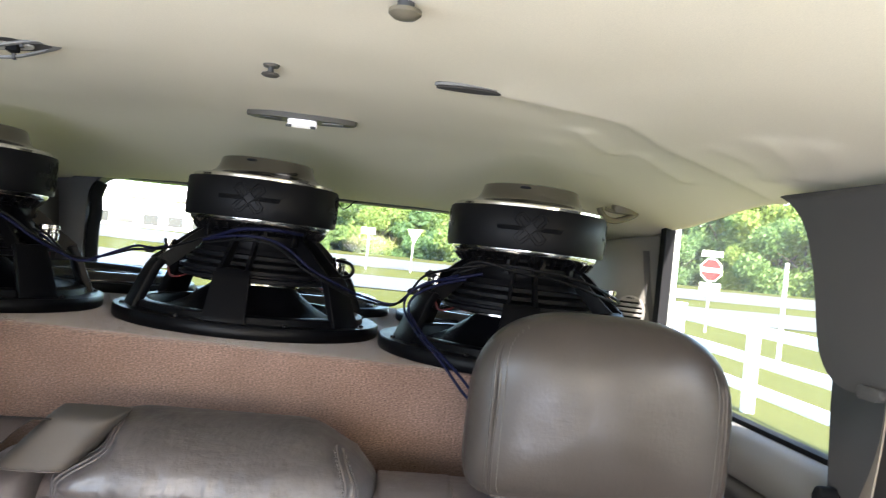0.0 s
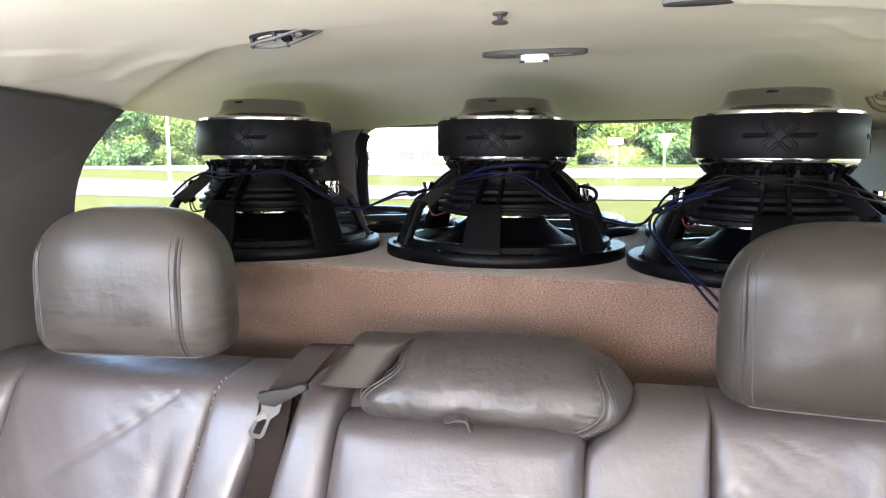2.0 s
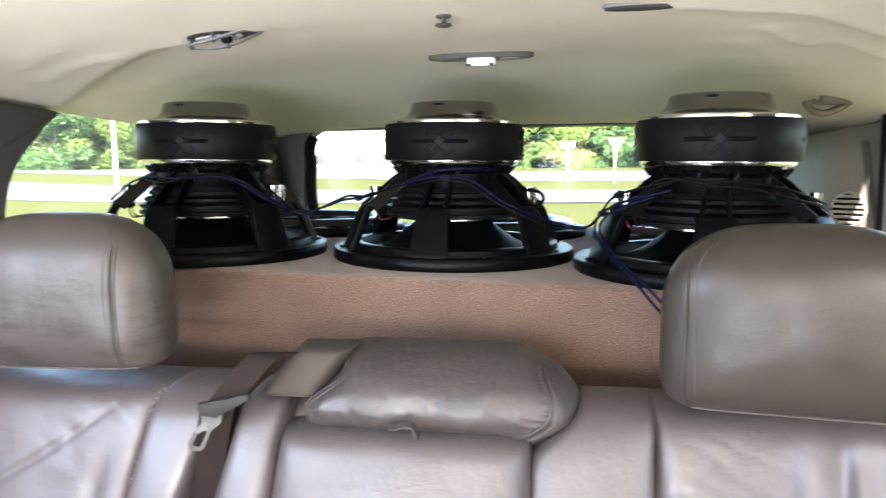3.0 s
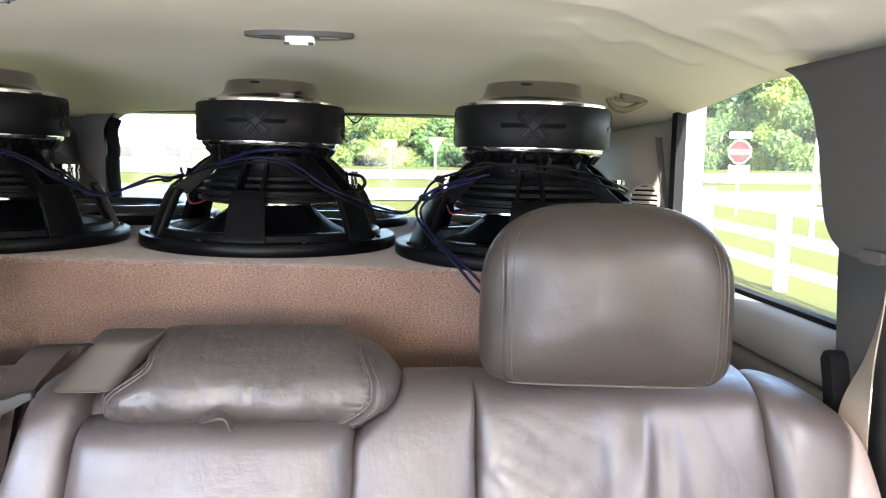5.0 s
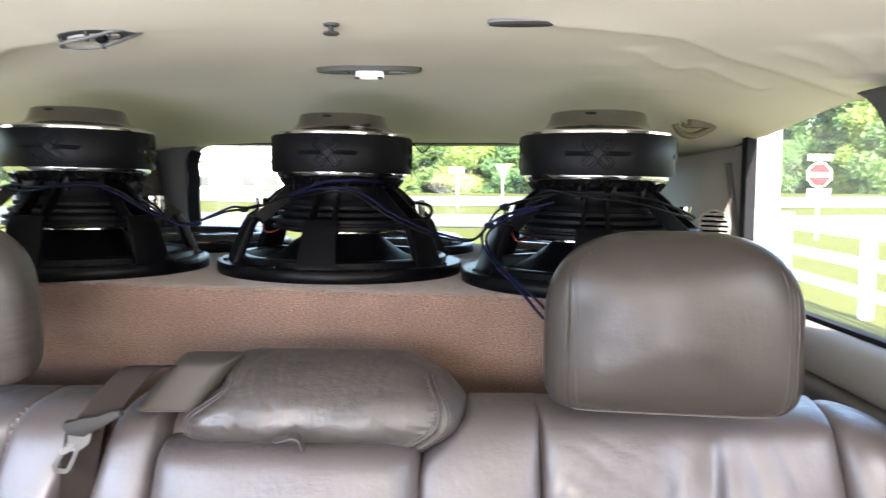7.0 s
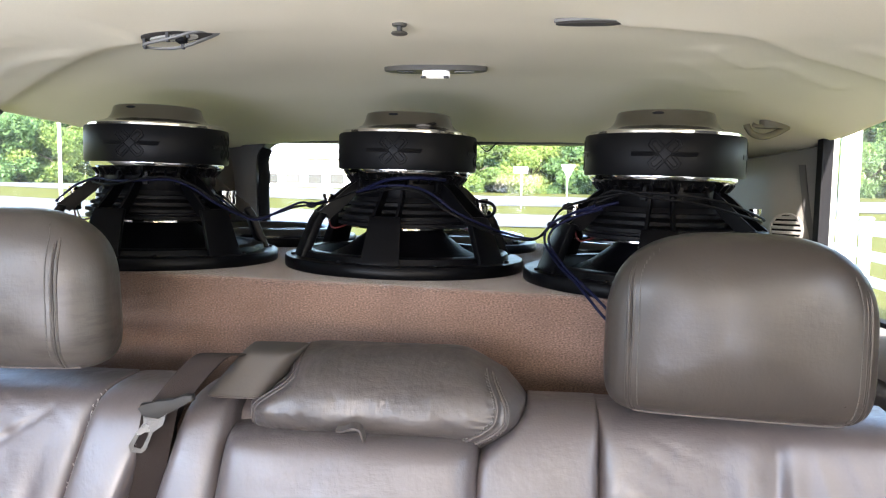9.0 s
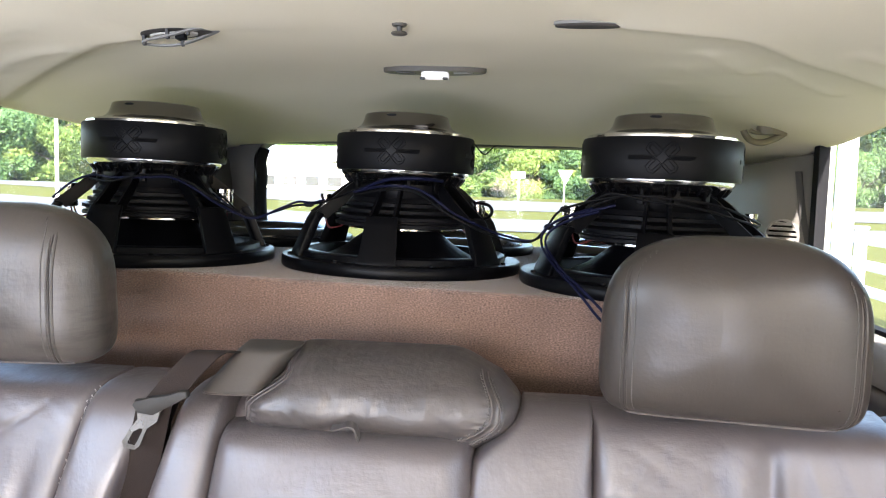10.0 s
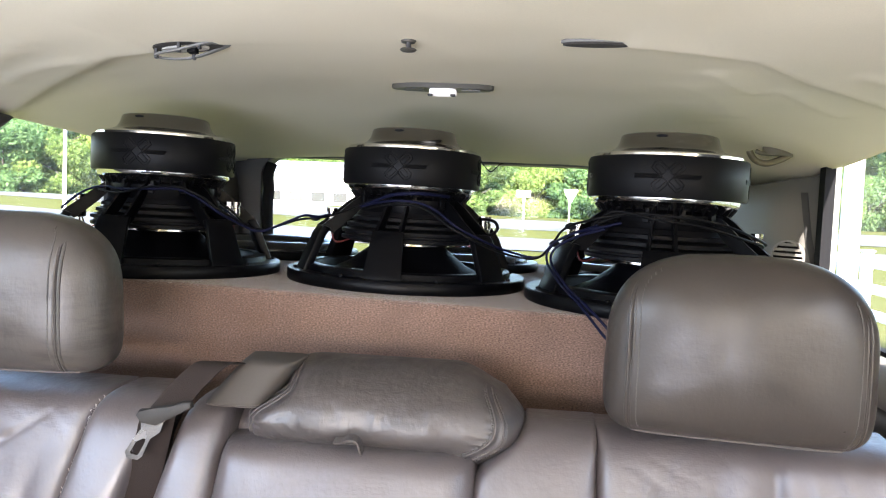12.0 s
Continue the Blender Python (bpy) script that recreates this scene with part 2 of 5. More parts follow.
def leaf_material(name, a, b):
    mat = bpy.data.materials.new(name)
    mat.use_nodes = True
    nt = mat.node_tree
    p = nt.nodes["Principled BSDF"]
    geo = nt.nodes.new("ShaderNodeNewGeometry")
    info = nt.nodes.new("ShaderNodeObjectInfo")
    mixed = ramp_mix(nt, geo.outputs["Random Per Island"], a, b)
    tone = ramp_mix(nt, info.outputs["Random"], (0.55, 0.72, 0.95), (1.2, 1.1, 0.9))
    mul = nt.nodes.new("ShaderNodeMix")
    mul.data_type, mul.blend_type = "RGBA", "MULTIPLY"
    mul.inputs["Factor"].default_value = 1.0
    nt.links.new(mixed, mul.inputs["A"])
    nt.links.new(tone, mul.inputs["B"])
    nt.links.new(mul.outputs["Result"], p.inputs["Base Color"])
    p.inputs["Roughness"].default_value = 0.6
    thin = nt.nodes.new("ShaderNodeBsdfTranslucent")
    nt.links.new(mul.outputs["Result"], thin.inputs["Color"])
    both = nt.nodes.new("ShaderNodeMixShader")
    both.inputs["Fac"].default_value = 0.55
    nt.links.new(p.outputs[0], both.inputs[1])
    nt.links.new(thin.outputs[0], both.inputs[2])
    nt.links.new(both.outputs[0], nt.nodes["Material Output"].inputs["Surface"])
    return mat


LEAF = leaf_material("summer_leaves", (0.155, 0.240, 0.062), (0.25, 0.33, 0.085))

GLASS = bpy.data.materials.new("window_glass")
GLASS.use_nodes = True
gt = GLASS.node_tree
clear = gt.nodes.new("ShaderNodeBsdfTransparent")
clear.inputs["Color"].default_value = (0.94, 0.96, 0.95, 1)
shine = gt.nodes.new("ShaderNodeBsdfGlossy")
shine.inputs["Roughness"].default_value = 0.03
gm = gt.nodes.new("ShaderNodeMixShader")
gm.inputs["Fac"].default_value = 0.012
gt.links.new(clear.outputs[0], gm.inputs[1])
gt.links.new(shine.outputs[0], gm.inputs[2])
# a thin pale translucent layer imitates the hazy glare over the windows
veil = gt.nodes.new("ShaderNodeBsdfTranslucent")
veil.inputs["Color"].default_value = (0.9, 0.9, 0.88, 1)
film = noise_of(gt, 6.0, 4.0)
fm = gt.nodes.new("ShaderNodeMapRange")
fm.inputs["To Min"].default_value, fm.inputs["To Max"].default_value = 0.011, 0.022
gt.links.new(film, fm.inputs["Value"])
dm = gt.nodes.new("ShaderNodeMixShader")
gt.links.new(fm.outputs["Result"], dm.inputs["Fac"])
gt.links.new(gm.outputs[0], dm.inputs[1])
gt.links.new(veil.outputs[0], dm.inputs[2])
gt.links.new(dm.outputs[0], gt.nodes["Material Output"].inputs["Surface"])


# ---- mesh tools ----
def mesh_of(name, bm, material, smooth=40):
    bmesh.ops.recalc_face_normals(bm, faces=bm.faces)
    me = bpy.data.meshes.new(name)
    bm.to_mesh(me)
    bm.free()
    me.materials.append(material)
    if smooth:
        me.shade_smooth()
        me.set_sharp_from_angle(angle=radians(smooth))
    return me


def part(name, bm, material, parent=None, label="", smooth=40):
    """One mesh object, under a thing or a part if one is given."""
    ob = new(name, bm if isinstance(bm, bpy.types.Mesh) else mesh_of(name, bm, material, smooth))
    if parent:
        ob.parent = parent
    if label:
        tagged(ob, label)
    return ob


def thing(name, label, category, group="", kind="", place=(0, 0, 0)):
    ob = new(name)
    ob.empty_display_size = 0.05
    ob.location = place
    return tagged(ob, label, category, group, kind)


def add_box(bm, x0, x1, y0, y1, z0, z1, bevel=0.0, seg=2):
    r = bmesh.ops.create_cube(bm, size=1.0)
    for v in r["verts"]:
        v.co = ((x0 + x1) / 2 + v.co.x * (x1 - x0), (y0 + y1) / 2 + v.co.y * (y1 - y0), (z0 + z1) / 2 + v.co.z * (z1 - z0))
    if bevel:
        edges = list({e for v in r["verts"] for e in v.link_edges})
        bmesh.ops.bevel(bm, geom=edges, offset=bevel, segments=seg, affect="EDGES", profile=0.5)
    return bm


def box(x0, x1, y0, y1, z0, z1, bevel=0.0, seg=2):
    return add_box(bmesh.new(), x0, x1, y0, y1, z0, z1, bevel, seg)


def lathe(profile, seg=64, closed=False):
    """Turns (radius, height) pairs round the z axis."""
    bm = bmesh.new()
    rings = [[bm.verts.new((r * math.cos(2 * math.pi * k / seg), r * math.sin(2 * math.pi * k / seg), z)) for k in range(seg)] for r, z in profile]
    pairs = list(zip(rings, rings[1:])) + ([(rings[-1], rings[0])] if closed else [])
    for a, b in pairs:
        for k in range(seg):
            bm.faces.new((a[k], a[(k + 1) % seg], b[(k + 1) % seg], b[k]))
    if not closed:
        for ring in (rings[0], rings[-1]):
            if (ring[0].co.xy).length > 1e-4:
                bm.faces.new(ring)
    return bm


def smooth_path(points, steps=8):
    """A curve through the points."""
    pts = [Vector(p) for p in points]
    pts = [2 * pts[0] - pts[1]] + pts + [2 * pts[-1] - pts[-2]]
    out = []
    for a, b, c, d in zip(pts, pts[1:], pts[2:], pts[3:]):
        for k in range(steps):
            t = k / steps
            out.append(0.5 * (2 * b + (c - a) * t + (2 * a - 5 * b + 4 * c - d) * t * t + (3 * b - a - 3 * c + d) * t ** 3))
    out.append(pts[-2])
    return out


def add_tube(bm, pts, radius, seg=8, squash=1.0):
    rings = []
    side = None
    for k, p in enumerate(pts):
        way = (pts[min(k + 1, len(pts) - 1)] - pts[max(k - 1, 0)]).normalized()
        side = way.orthogonal() if side is None else (side - way * side.dot(way))
        side.normalize()
        up = way.cross(side)
        rings.append([bm.verts.new(p + radius * (side * math.cos(2 * math.pi * j / seg) + squash * up * math.sin(2 * math.pi * j / seg))) for j in range(seg)])
    for a, b in zip(rings, rings[1:]):
        for j in range(seg):
            bm.faces.new((a[j], a[(j + 1) % seg], b[(j + 1) % seg], b[j]))
    bm.faces.new(rings[0])
    bm.faces.new(rings[-1])
    return bm


def tube(points, radius, seg=8, steps=8):
    return add_tube(bmesh.new(), smooth_path(points, steps), radius, seg)


def slab(outline, axis, a, b, bevel=0.0, seg=3):
    """A flat outline, given in the other two axes, made thick from a to b along the axis."""
    bm = bmesh.new()

    def place(p, d):
        return {"x": (d, p[0], p[1]), "y": (p[0], d, p[1]), "z": (p[0], p[1], d)}[axis]

    one = [bm.verts.new(place(p, a)) for p in outline]
    two = [bm.verts.new(place(p, b)) for p in outline]
    bm.faces.new(one)
    bm.faces.new(two)
    for k in range(len(outline)):
        j = (k + 1) % len(outline)
        bm.faces.new((one[k], one[j], two[j], two[k]))
    if bevel:
        edges = [e for e in bm.edges if all(v in one for v in e.verts) or all(v in two for v in e.verts)]
        bmesh.ops.bevel(bm, geom=edges, offset=bevel, segments=seg, affect="EDGES", profile=0.5)
    return bm


def rounded(points, steps=6):
    """A closed smooth outline through 2D points."""
    pts = [Vector((p[0], p[1], 0)) for p in points]
    n, out = len(pts), []
    for k in range(n):
        a, b, c, d = pts[k - 1], pts[k], pts[(k + 1) % n], pts[(k + 2) % n]
        for s in range(steps):
            t = s / steps
            q = 0.5 * (2 * b + (c - a) * t + (2 * a - 5 * b + 4 * c - d) * t * t + (3 * b - a - 3 * c + d) * t ** 3)
            out.append((q.x, q.y))
    return out


def step(a, b, v):
    t = min(max((v - a) / (b - a), 0), 1)
    return t * t * (3 - 2 * t)


# ---- the vehicle's shell ----
CX = 0.05            # the vehicle's middle
WALL_R, WALL_L = 0.77, -0.67


def cell_wall(us, vs, holes, axis, a, b):
    """A wall of cells between the given lines, with the cells in holes left open, thick from a to b."""
    bm, made = bmesh.new(), {}

    def vert(i, j, d):
        if (i, j, d) not in made:
            u, v = us[i], vs[j]
            made[i, j, d] = bm.verts.new((d, u, v) if axis == "x" else (u, d, v))
        return made[i, j, d]

    full = {(i, j) for i in range(len(us) - 1) for j in range(len(vs) - 1)} - set(holes)
    for i, j in full:
        for d in (a, b):
            bm.faces.new((vert(i, j, d), vert(i + 1, j, d), vert(i + 1, j + 1, d), vert(i, j + 1, d)))
        for (p, q), other in ((((i, j), (i + 1, j)), (i, j - 1)), (((i, j + 1), (i + 1, j + 1)), (i, j + 1)), (((i, j), (i, j + 1)), (i - 1, j)), (((i + 1, j), (i + 1, j + 1)), (i + 1, j))):
            if other not in full:
                bm.faces.new((vert(*p, a), vert(*q, a), vert(*q, b), vert(*p, b)))
    return bm


SIDE_Y = [-1.68, -1.30, -0.38, -0.26, 0.78, 0.92, 1.565, 2.08]
SIDE_Z = [0.04, 1.362, 1.735, 1.84]
HOLES = [(1, 1), (3, 1), (5, 1)]
tagged(part("wall_right", cell_wall(SIDE_Y, SIDE_Z, HOLES, "x", WALL_R, 0.792), BODY, smooth=0), "grey painted vehicle body side with window openings", "wall", kind="structure")
tagged(part("wall_left", cell_wall([v + (0.03 if v == 0.92 else 0) for v in SIDE_Y], SIDE_Z, HOLES, "x", -0.692, WALL_L), BODY, smooth=0), "grey painted vehicle body side with window openings", "wall", kind="structure")
REAR_Y = 2.0
tagged(part("wall_rear", cell_wall([-0.67, -0.50, 0.60, 0.77], [0.04, 1.415, 1.692, 1.84], [(1, 1)], "y", REAR_Y, 2.06), TRIM_DARK, smooth=0), "charcoal liftgate with a wide window opening", "wall", kind="structure")
# unseen wall behind the camera, added to narrow the light from the front
tagged(part("wall_front", cell_wall([-0.67, -0.60, 0.70, 0.77], [0.04, 1.00, 1.66, 1.84], [(1, 1)], "y", -0.90, -0.84), TRIM_DARK, smooth=0), "unseen charcoal wall added to limit light from the front", "wall", kind="structure")
tagged(part("floor", box(-0.67, 0.77, -1.62, 2.0, 0.66, 0.72), FLOOR_MAT, smooth=0), "brown grey carpeted vehicle floor", "floor", kind="structure")
tagged(part("roof", box(-0.70, 0.80, -1.68, 2.06, 1.842, 1.87), BODY, smooth=0), "grey painted vehicle roof panel", "roof", kind="structure")


# folds in the loose cloth: the line in plan, its depth, and its reach to the front and to the rear
FOLDS = (
    (((-0.66, 1.225), (-0.54, 1.146), (-0.43, 1.066), (-0.35, 1.006), (-0.27, 0.99)), 0.0095, 0.085, 0.020),
    (((-0.56, 1.085), (-0.50, 1.040), (-0.44, 1.016), (-0.37, 1.006)), 0.0045, 0.012, 0.030),
    (((-0.53, 1.010), (-0.47, 0.965), (-0.42, 0.935)), 0.0030, 0.014, 0.020),
    (((-0.50, 0.960), (-0.44, 0.925), (-0.39, 0.905)), 0.0024, 0.014, 0.020),
    (((-0.62, 0.98), (-0.54, 0.90), (-0.50, 0.86)), 0.0040, 0.030, 0.040),
    (((0.29, 0.945), (0.36, 0.952), (0.45, 0.968), (0.53, 1.045), (0.62, 1.098), (0.78, 1.175)), 0.0080, 0.045, 0.016),
    (((0.42, 1.060), (0.46, 1.120), (0.52, 1.190)), 0.0058, 0.014, 0.020),
    (((0.40, 1.150), (0.48, 1.260), (0.54, 1.38)), 0.0040, 0.030, 0.026),
    (((0.42, 1.290), (0.52, 1.44)), 0.0030, 0.026, 0.030),
    (((0.52, 1.120), (0.60, 1.20), (0.66, 1.24)), 0.0050, 0.014, 0.018),
    (((0.58, 0.90), (0.64, 0.95), (0.72, 1.04)), 0.0058, 0.014, 0.020),
    (((0.62, 0.86), (0.69, 0.93), (0.75, 1.00)), 0.0055, 0.012, 0.018),
    (((0.56, 0.98), (0.64, 1.02), (0.70, 1.08)), 0.0050, 0.012, 0.016),
)


def fold_depth(x, y):
    """How far the cloth's folds hang at a place."""
    total = 0.0
    for line, deep, ahead, behind in FOLDS:
        best, side, along = 9.0, 1.0, 0.0
        n = len(line) - 1
        for k, ((ax, ay), (bx, by)) in enumerate(zip(line, line[1:])):
            dx, dy = bx - ax, by - ay
            t = min(max(((x - ax) * dx + (y - ay) * dy) / (dx * dx + dy * dy), 0.0), 1.0)
            d = math.hypot(x - ax - t * dx, y - ay - t * dy)
            if d < best:
                best, along = d, (k + t) / n
                side = y - ay - t * dy
        if best < 0.3:
            fade = step(0.0, 0.16, along) * step(1.0, 0.84, along) if deep < 0.006 else step(1.0, 0.93, along) * step(0.0, 0.07, along) + 0.35
            total += deep * min(fade, 1.0) * math.exp(-best / (behind if side > 0 else ahead))
    return total


def liner_z(x, y):
    """The height of the sagging headliner."""
    u = abs(x - CX) / 0.72
    mid = 1.769 + 0.022 * step(0.75, -0.4, y) - 0.075 * step(1.30, 2.0, y)
    edge = (1.709 - 0.032 * step(1.15, 1.55, y) if x > CX else 1.694 - 0.012 * step(1.15, 1.55, y)) - 0.022 * step(1.54, 1.72, y)
    z = mid - (mid - edge) * min(u, 1.1) ** 3.0
    z -= fold_depth(x, y)
    z += 0.0035 * noise.noise(Vector((x * 3.1, y * 3.1, 0.3))) + 0.0016 * noise.noise(Vector((x * 11, y * 9, 4.0)))
    return z


def headliner():
    bm = bmesh.new()
    nx, ny = 190, 260
    grid = [[None] * (ny + 1) for _ in range(nx + 1)]
    for i in range(nx + 1):
        for j in range(ny + 1):
            x, y = -0.668 + 1.436 * i / nx, -1.62 + 3.62 * (j / ny) ** 0.62
            grid[i][j] = bm.verts.new((x, y, liner_z(x, y)))
    for i in range(nx):
        for j in range(ny):
            bm.faces.new((grid[i][j], grid[i][j + 1], grid[i + 1][j + 1], grid[i + 1][j]))
    ob = part("ceiling", bm, LINER, smooth=80)
    tagged(ob, "sagging beige cloth headliner with soft wrinkles", "headliner", kind="structure")
    thick = ob.modifiers.new("thickness", "SOLIDIFY")
    thick.thickness, thick.offset = 0.006, 1


headliner()

# side trims
LEDGE = [(0.772, 1.374), (0.750, 1.371), (0.736, 1.360), (0.726, 1.340), (0.720, 1.318), (0.722, 1.308), (0.734, 1.306), (0.772, 1.306)]
LOWER = [(0.772, 1.303), (0.722, 1.303), (0.713, 1.299), (0.708, 1.286), (0.711, 1.220), (0.724, 0.74), (0.772, 0.74)]


def quarter_trim(y0, turn):
    """The panel under a quarter window: a rounded ledge, paled for sunlight, over a darker lower panel."""
    def put(outline):
        return [(turn(x), z) for x, z in outline]

    top = part("window_sill_trim", slab(put(LEDGE), "y", y0, 1.995, 0.004), TRIM_LEDGE_SUNLIT, smooth=50)
    tagged(top, "grey plastic ledge under the quarter window, paled as if sunlit", "trim", kind="structure")
    low = part("quarter_panel_trim", slab(put(LOWER), "y", y0, 1.995, 0.004), TRIM_MID, smooth=50)
    tagged(low, "grey plastic quarter panel trim below the ledge", "trim", kind="structure")


quarter_trim(0.90, lambda x: x)
quarter_trim(0.98, lambda x: 0.10 - x)

C_EDGE = [(p.x, p.y) for p in smooth_path([(1.072, 1.707, 0), (1.030, 1.688, 0), (0.996, 1.655, 0), (0.972, 1.600, 0), (0.955, 1.532, 0), (0.942, 1.505, 0), (0.920, 1.487, 0), (0.886, 1.480, 0), (0.80, 1.482, 0)], 4)]
UPPER_C = C_EDGE + [(0.60, 1.484), (0.60, 1.60), (0.60, 1.707)]
tagged(part("pillar_trim", slab(UPPER_C, "x", 0.700, 0.772, 0.014, 4), PILLAR, smooth=50), "dark grey plastic upper pillar trim with a rounded foot", "trim", kind="structure")
tagged(part("pillar_trim", slab([(0.962, 1.51), (0.950, 1.45), (0.944, 1.385), (0.93, 1.20), (0.92, 0.74), (0.70, 0.74), (0.70, 1.51)], "x", 0.722, 0.771, 0.008), PILLAR, smooth=50), "dark grey plastic lower pillar trim", "trim", kind="structure")
L_EDGE = [(p.x, p.y) for p in smooth_path([(1.200, 1.692, 0), (1.172, 1.674, 0), (1.140, 1.650, 0), (1.090, 1.605, 0), (1.064, 1.555, 0), (1.056, 1.50, 0), (1.054, 1.40, 0), (1.05, 1.20, 0)], 4)]
LEFT_C = L_EDGE + [(1.05, 0.74), (0.60, 0.74), (0.55, 1.40), (0.56, 1.725)]
tagged(part("pillar_trim", slab(LEFT_C, "x", -0.671, -0.618, 0.014, 4), PILLAR, smooth=50), "dark grey plastic pillar trim with a curved rear edge", "trim", kind="structure")


def rear_pillar(side):
    """The rear corner trim, running inward from the quarter window to the liftgate."""
    def sx(v):
        return CX + side * (v - CX)

    bm = bmesh.new()
    inner = [(0.768, 1.583), (0.745, 1.612), (0.716, 1.640), (0.694, 1.69), (0.680, 1.82), (0.664, 1.998)]
    rows = []
    for x, y in inner:
        top = 1.668 - 0.018 * step(1.56, 1.75, y) + 0.004 * step(1.8, 2.0, y)
        rows.append([bm.verts.new((sx(x - d), y, z)) for d, z in ((0.0, 1.30), (0.006, 1.48), (0.004, 1.58), (-0.004, top - 0.012), (-0.016, top))])
    outer = [[bm.verts.new((sx(0.785), y, z)) for z in (1.30, 1.67)] for x, y in inner]
    for a, b in zip(rows, rows[1:]):
        for k in range(4):
            bm.faces.new((a[k], a[k + 1], b[k + 1], b[k]))
    bm.faces.new([rows[0][k] for k in range(5)] + [outer[0][1], outer[0][0]])
    bmesh.ops.recalc_face_normals(bm, faces=bm.faces)
    return bm


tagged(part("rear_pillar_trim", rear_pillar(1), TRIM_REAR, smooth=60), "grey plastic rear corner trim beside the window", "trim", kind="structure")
# the left corner is the same grey plastic; the charcoal stands for its shade
tagged(part("rear_pillar_trim", rear_pillar(-1), TRIM_DARK, smooth=60), "grey plastic rear corner trim darkened to charcoal for shade", "trim", kind="structure")


def rounded_rect(x0, x1, z0, z1, r, steps=6):
    out = []
    for cx, cz, a0 in ((x1 - r, z1 - r, 0), (x0 + r, z1 - r, 90), (x0 + r, z0 + r, 180), (x1 - r, z0 + r, 270)):
        for k in range(steps + 1):
            a = radians(a0 + 90 * k / steps)
            out.append((cx + r * math.cos(a), cz + r * math.sin(a)))
    return out


def ring_slab(outer, inner, axis, a, b):
    """A flat frame between two outlines with as many points, thick from a to b."""
    bm = bmesh.new()

    def place(p, d):
        return {"x": (d, p[0], p[1]), "y": (p[0], d, p[1]), "z": (p[0], p[1], d)}[axis]

    loops = [[bm.verts.new(place(p, d)) for p in o] for d in (a, b) for o in (outer, inner)]
    n = len(outer)
    for k in range(n):
        j = (k + 1) % n
        for p, q in ((0, 1), (2, 3), (0, 2), (1, 3)):
            bm.faces.new((loops[p][k], loops[p][j], loops[q][j], loops[q][k]))
    return bm


def pane(name, bm, label):
    ob = tagged(part(name, bm, GLASS, smooth=0), label, "window", kind="structure")
    ob.visible_shadow = False
    return ob


# quarter windows
pane("window_1", slab([(0.90, 1.35), (1.58, 1.35), (1.58, 1.75), (0.90, 1.75)], "x", 0.7755, 0.7790), "clear quarter window glass in a black seal")
pane("window_2", slab([(0.93, 1.35), (1.58, 1.35), (1.58, 1.75), (0.93, 1.75)], "x", -0.6790, -0.6755), "clear quarter window glass in a black seal")
for x0, x1, y0 in ((0.756, 0.7755, 0.92), (-0.6755, -0.656, 0.95)):
    seal = ring_slab(rounded_rect(y0, 1.574, 1.360, 1.745, 0.03), rounded_rect(y0 + 0.008, 1.548, 1.379, 1.735, 0.04), "x", x0, x1)
    tagged(part("window_seal", seal, BLACK, smooth=40), "black rubber seal round the quarter window", "trim", kind="structure")

# liftgate window
pane("window_3", slab(rounded_rect(-0.49, 0.59, 1.41, 1.69, 0.03), "y", 2.040, 2.044), "clear liftgate window glass")
seal = ring_slab(rounded_rect(-0.535, 0.635, 1.395, 1.704, 0.045), rounded_rect(-0.492, 0.592, 1.418, 1.688, 0.05), "y", 1.975, 2.045)
tagged(part("window_frame", seal, TRIM_DARK, smooth=40), "charcoal plastic liftgate window surround", "trim", kind="structure")
tagged(part("window_seal", tube([(-0.468, 1.99, 1.672), (-0.478, 1.99, 1.64), (-0.474, 1.988, 1.60), (-0.478, 1.99, 1.56), (-0.476, 1.99, 1.50), (-0.470, 1.99, 1.44)], 0.015, 10), BLACK), "lumpy black rubber seal peeling at the liftgate glass", "trim", kind="structure")
tagged(part("liftgate_sill", box(-0.60, 0.70, 1.950, 1.992, 1.34, 1.416, 0.012, 3), TRIM_DARK), "charcoal plastic ledge under the liftgate window", "trim", kind="structure")
tagged(part("header_trim", box(-0.62, 0.72, 1.972, 1.996, 1.690, 1.710, 0.005), TRIM_DARK), "charcoal header strip over the liftgate window", "trim", kind="structure")


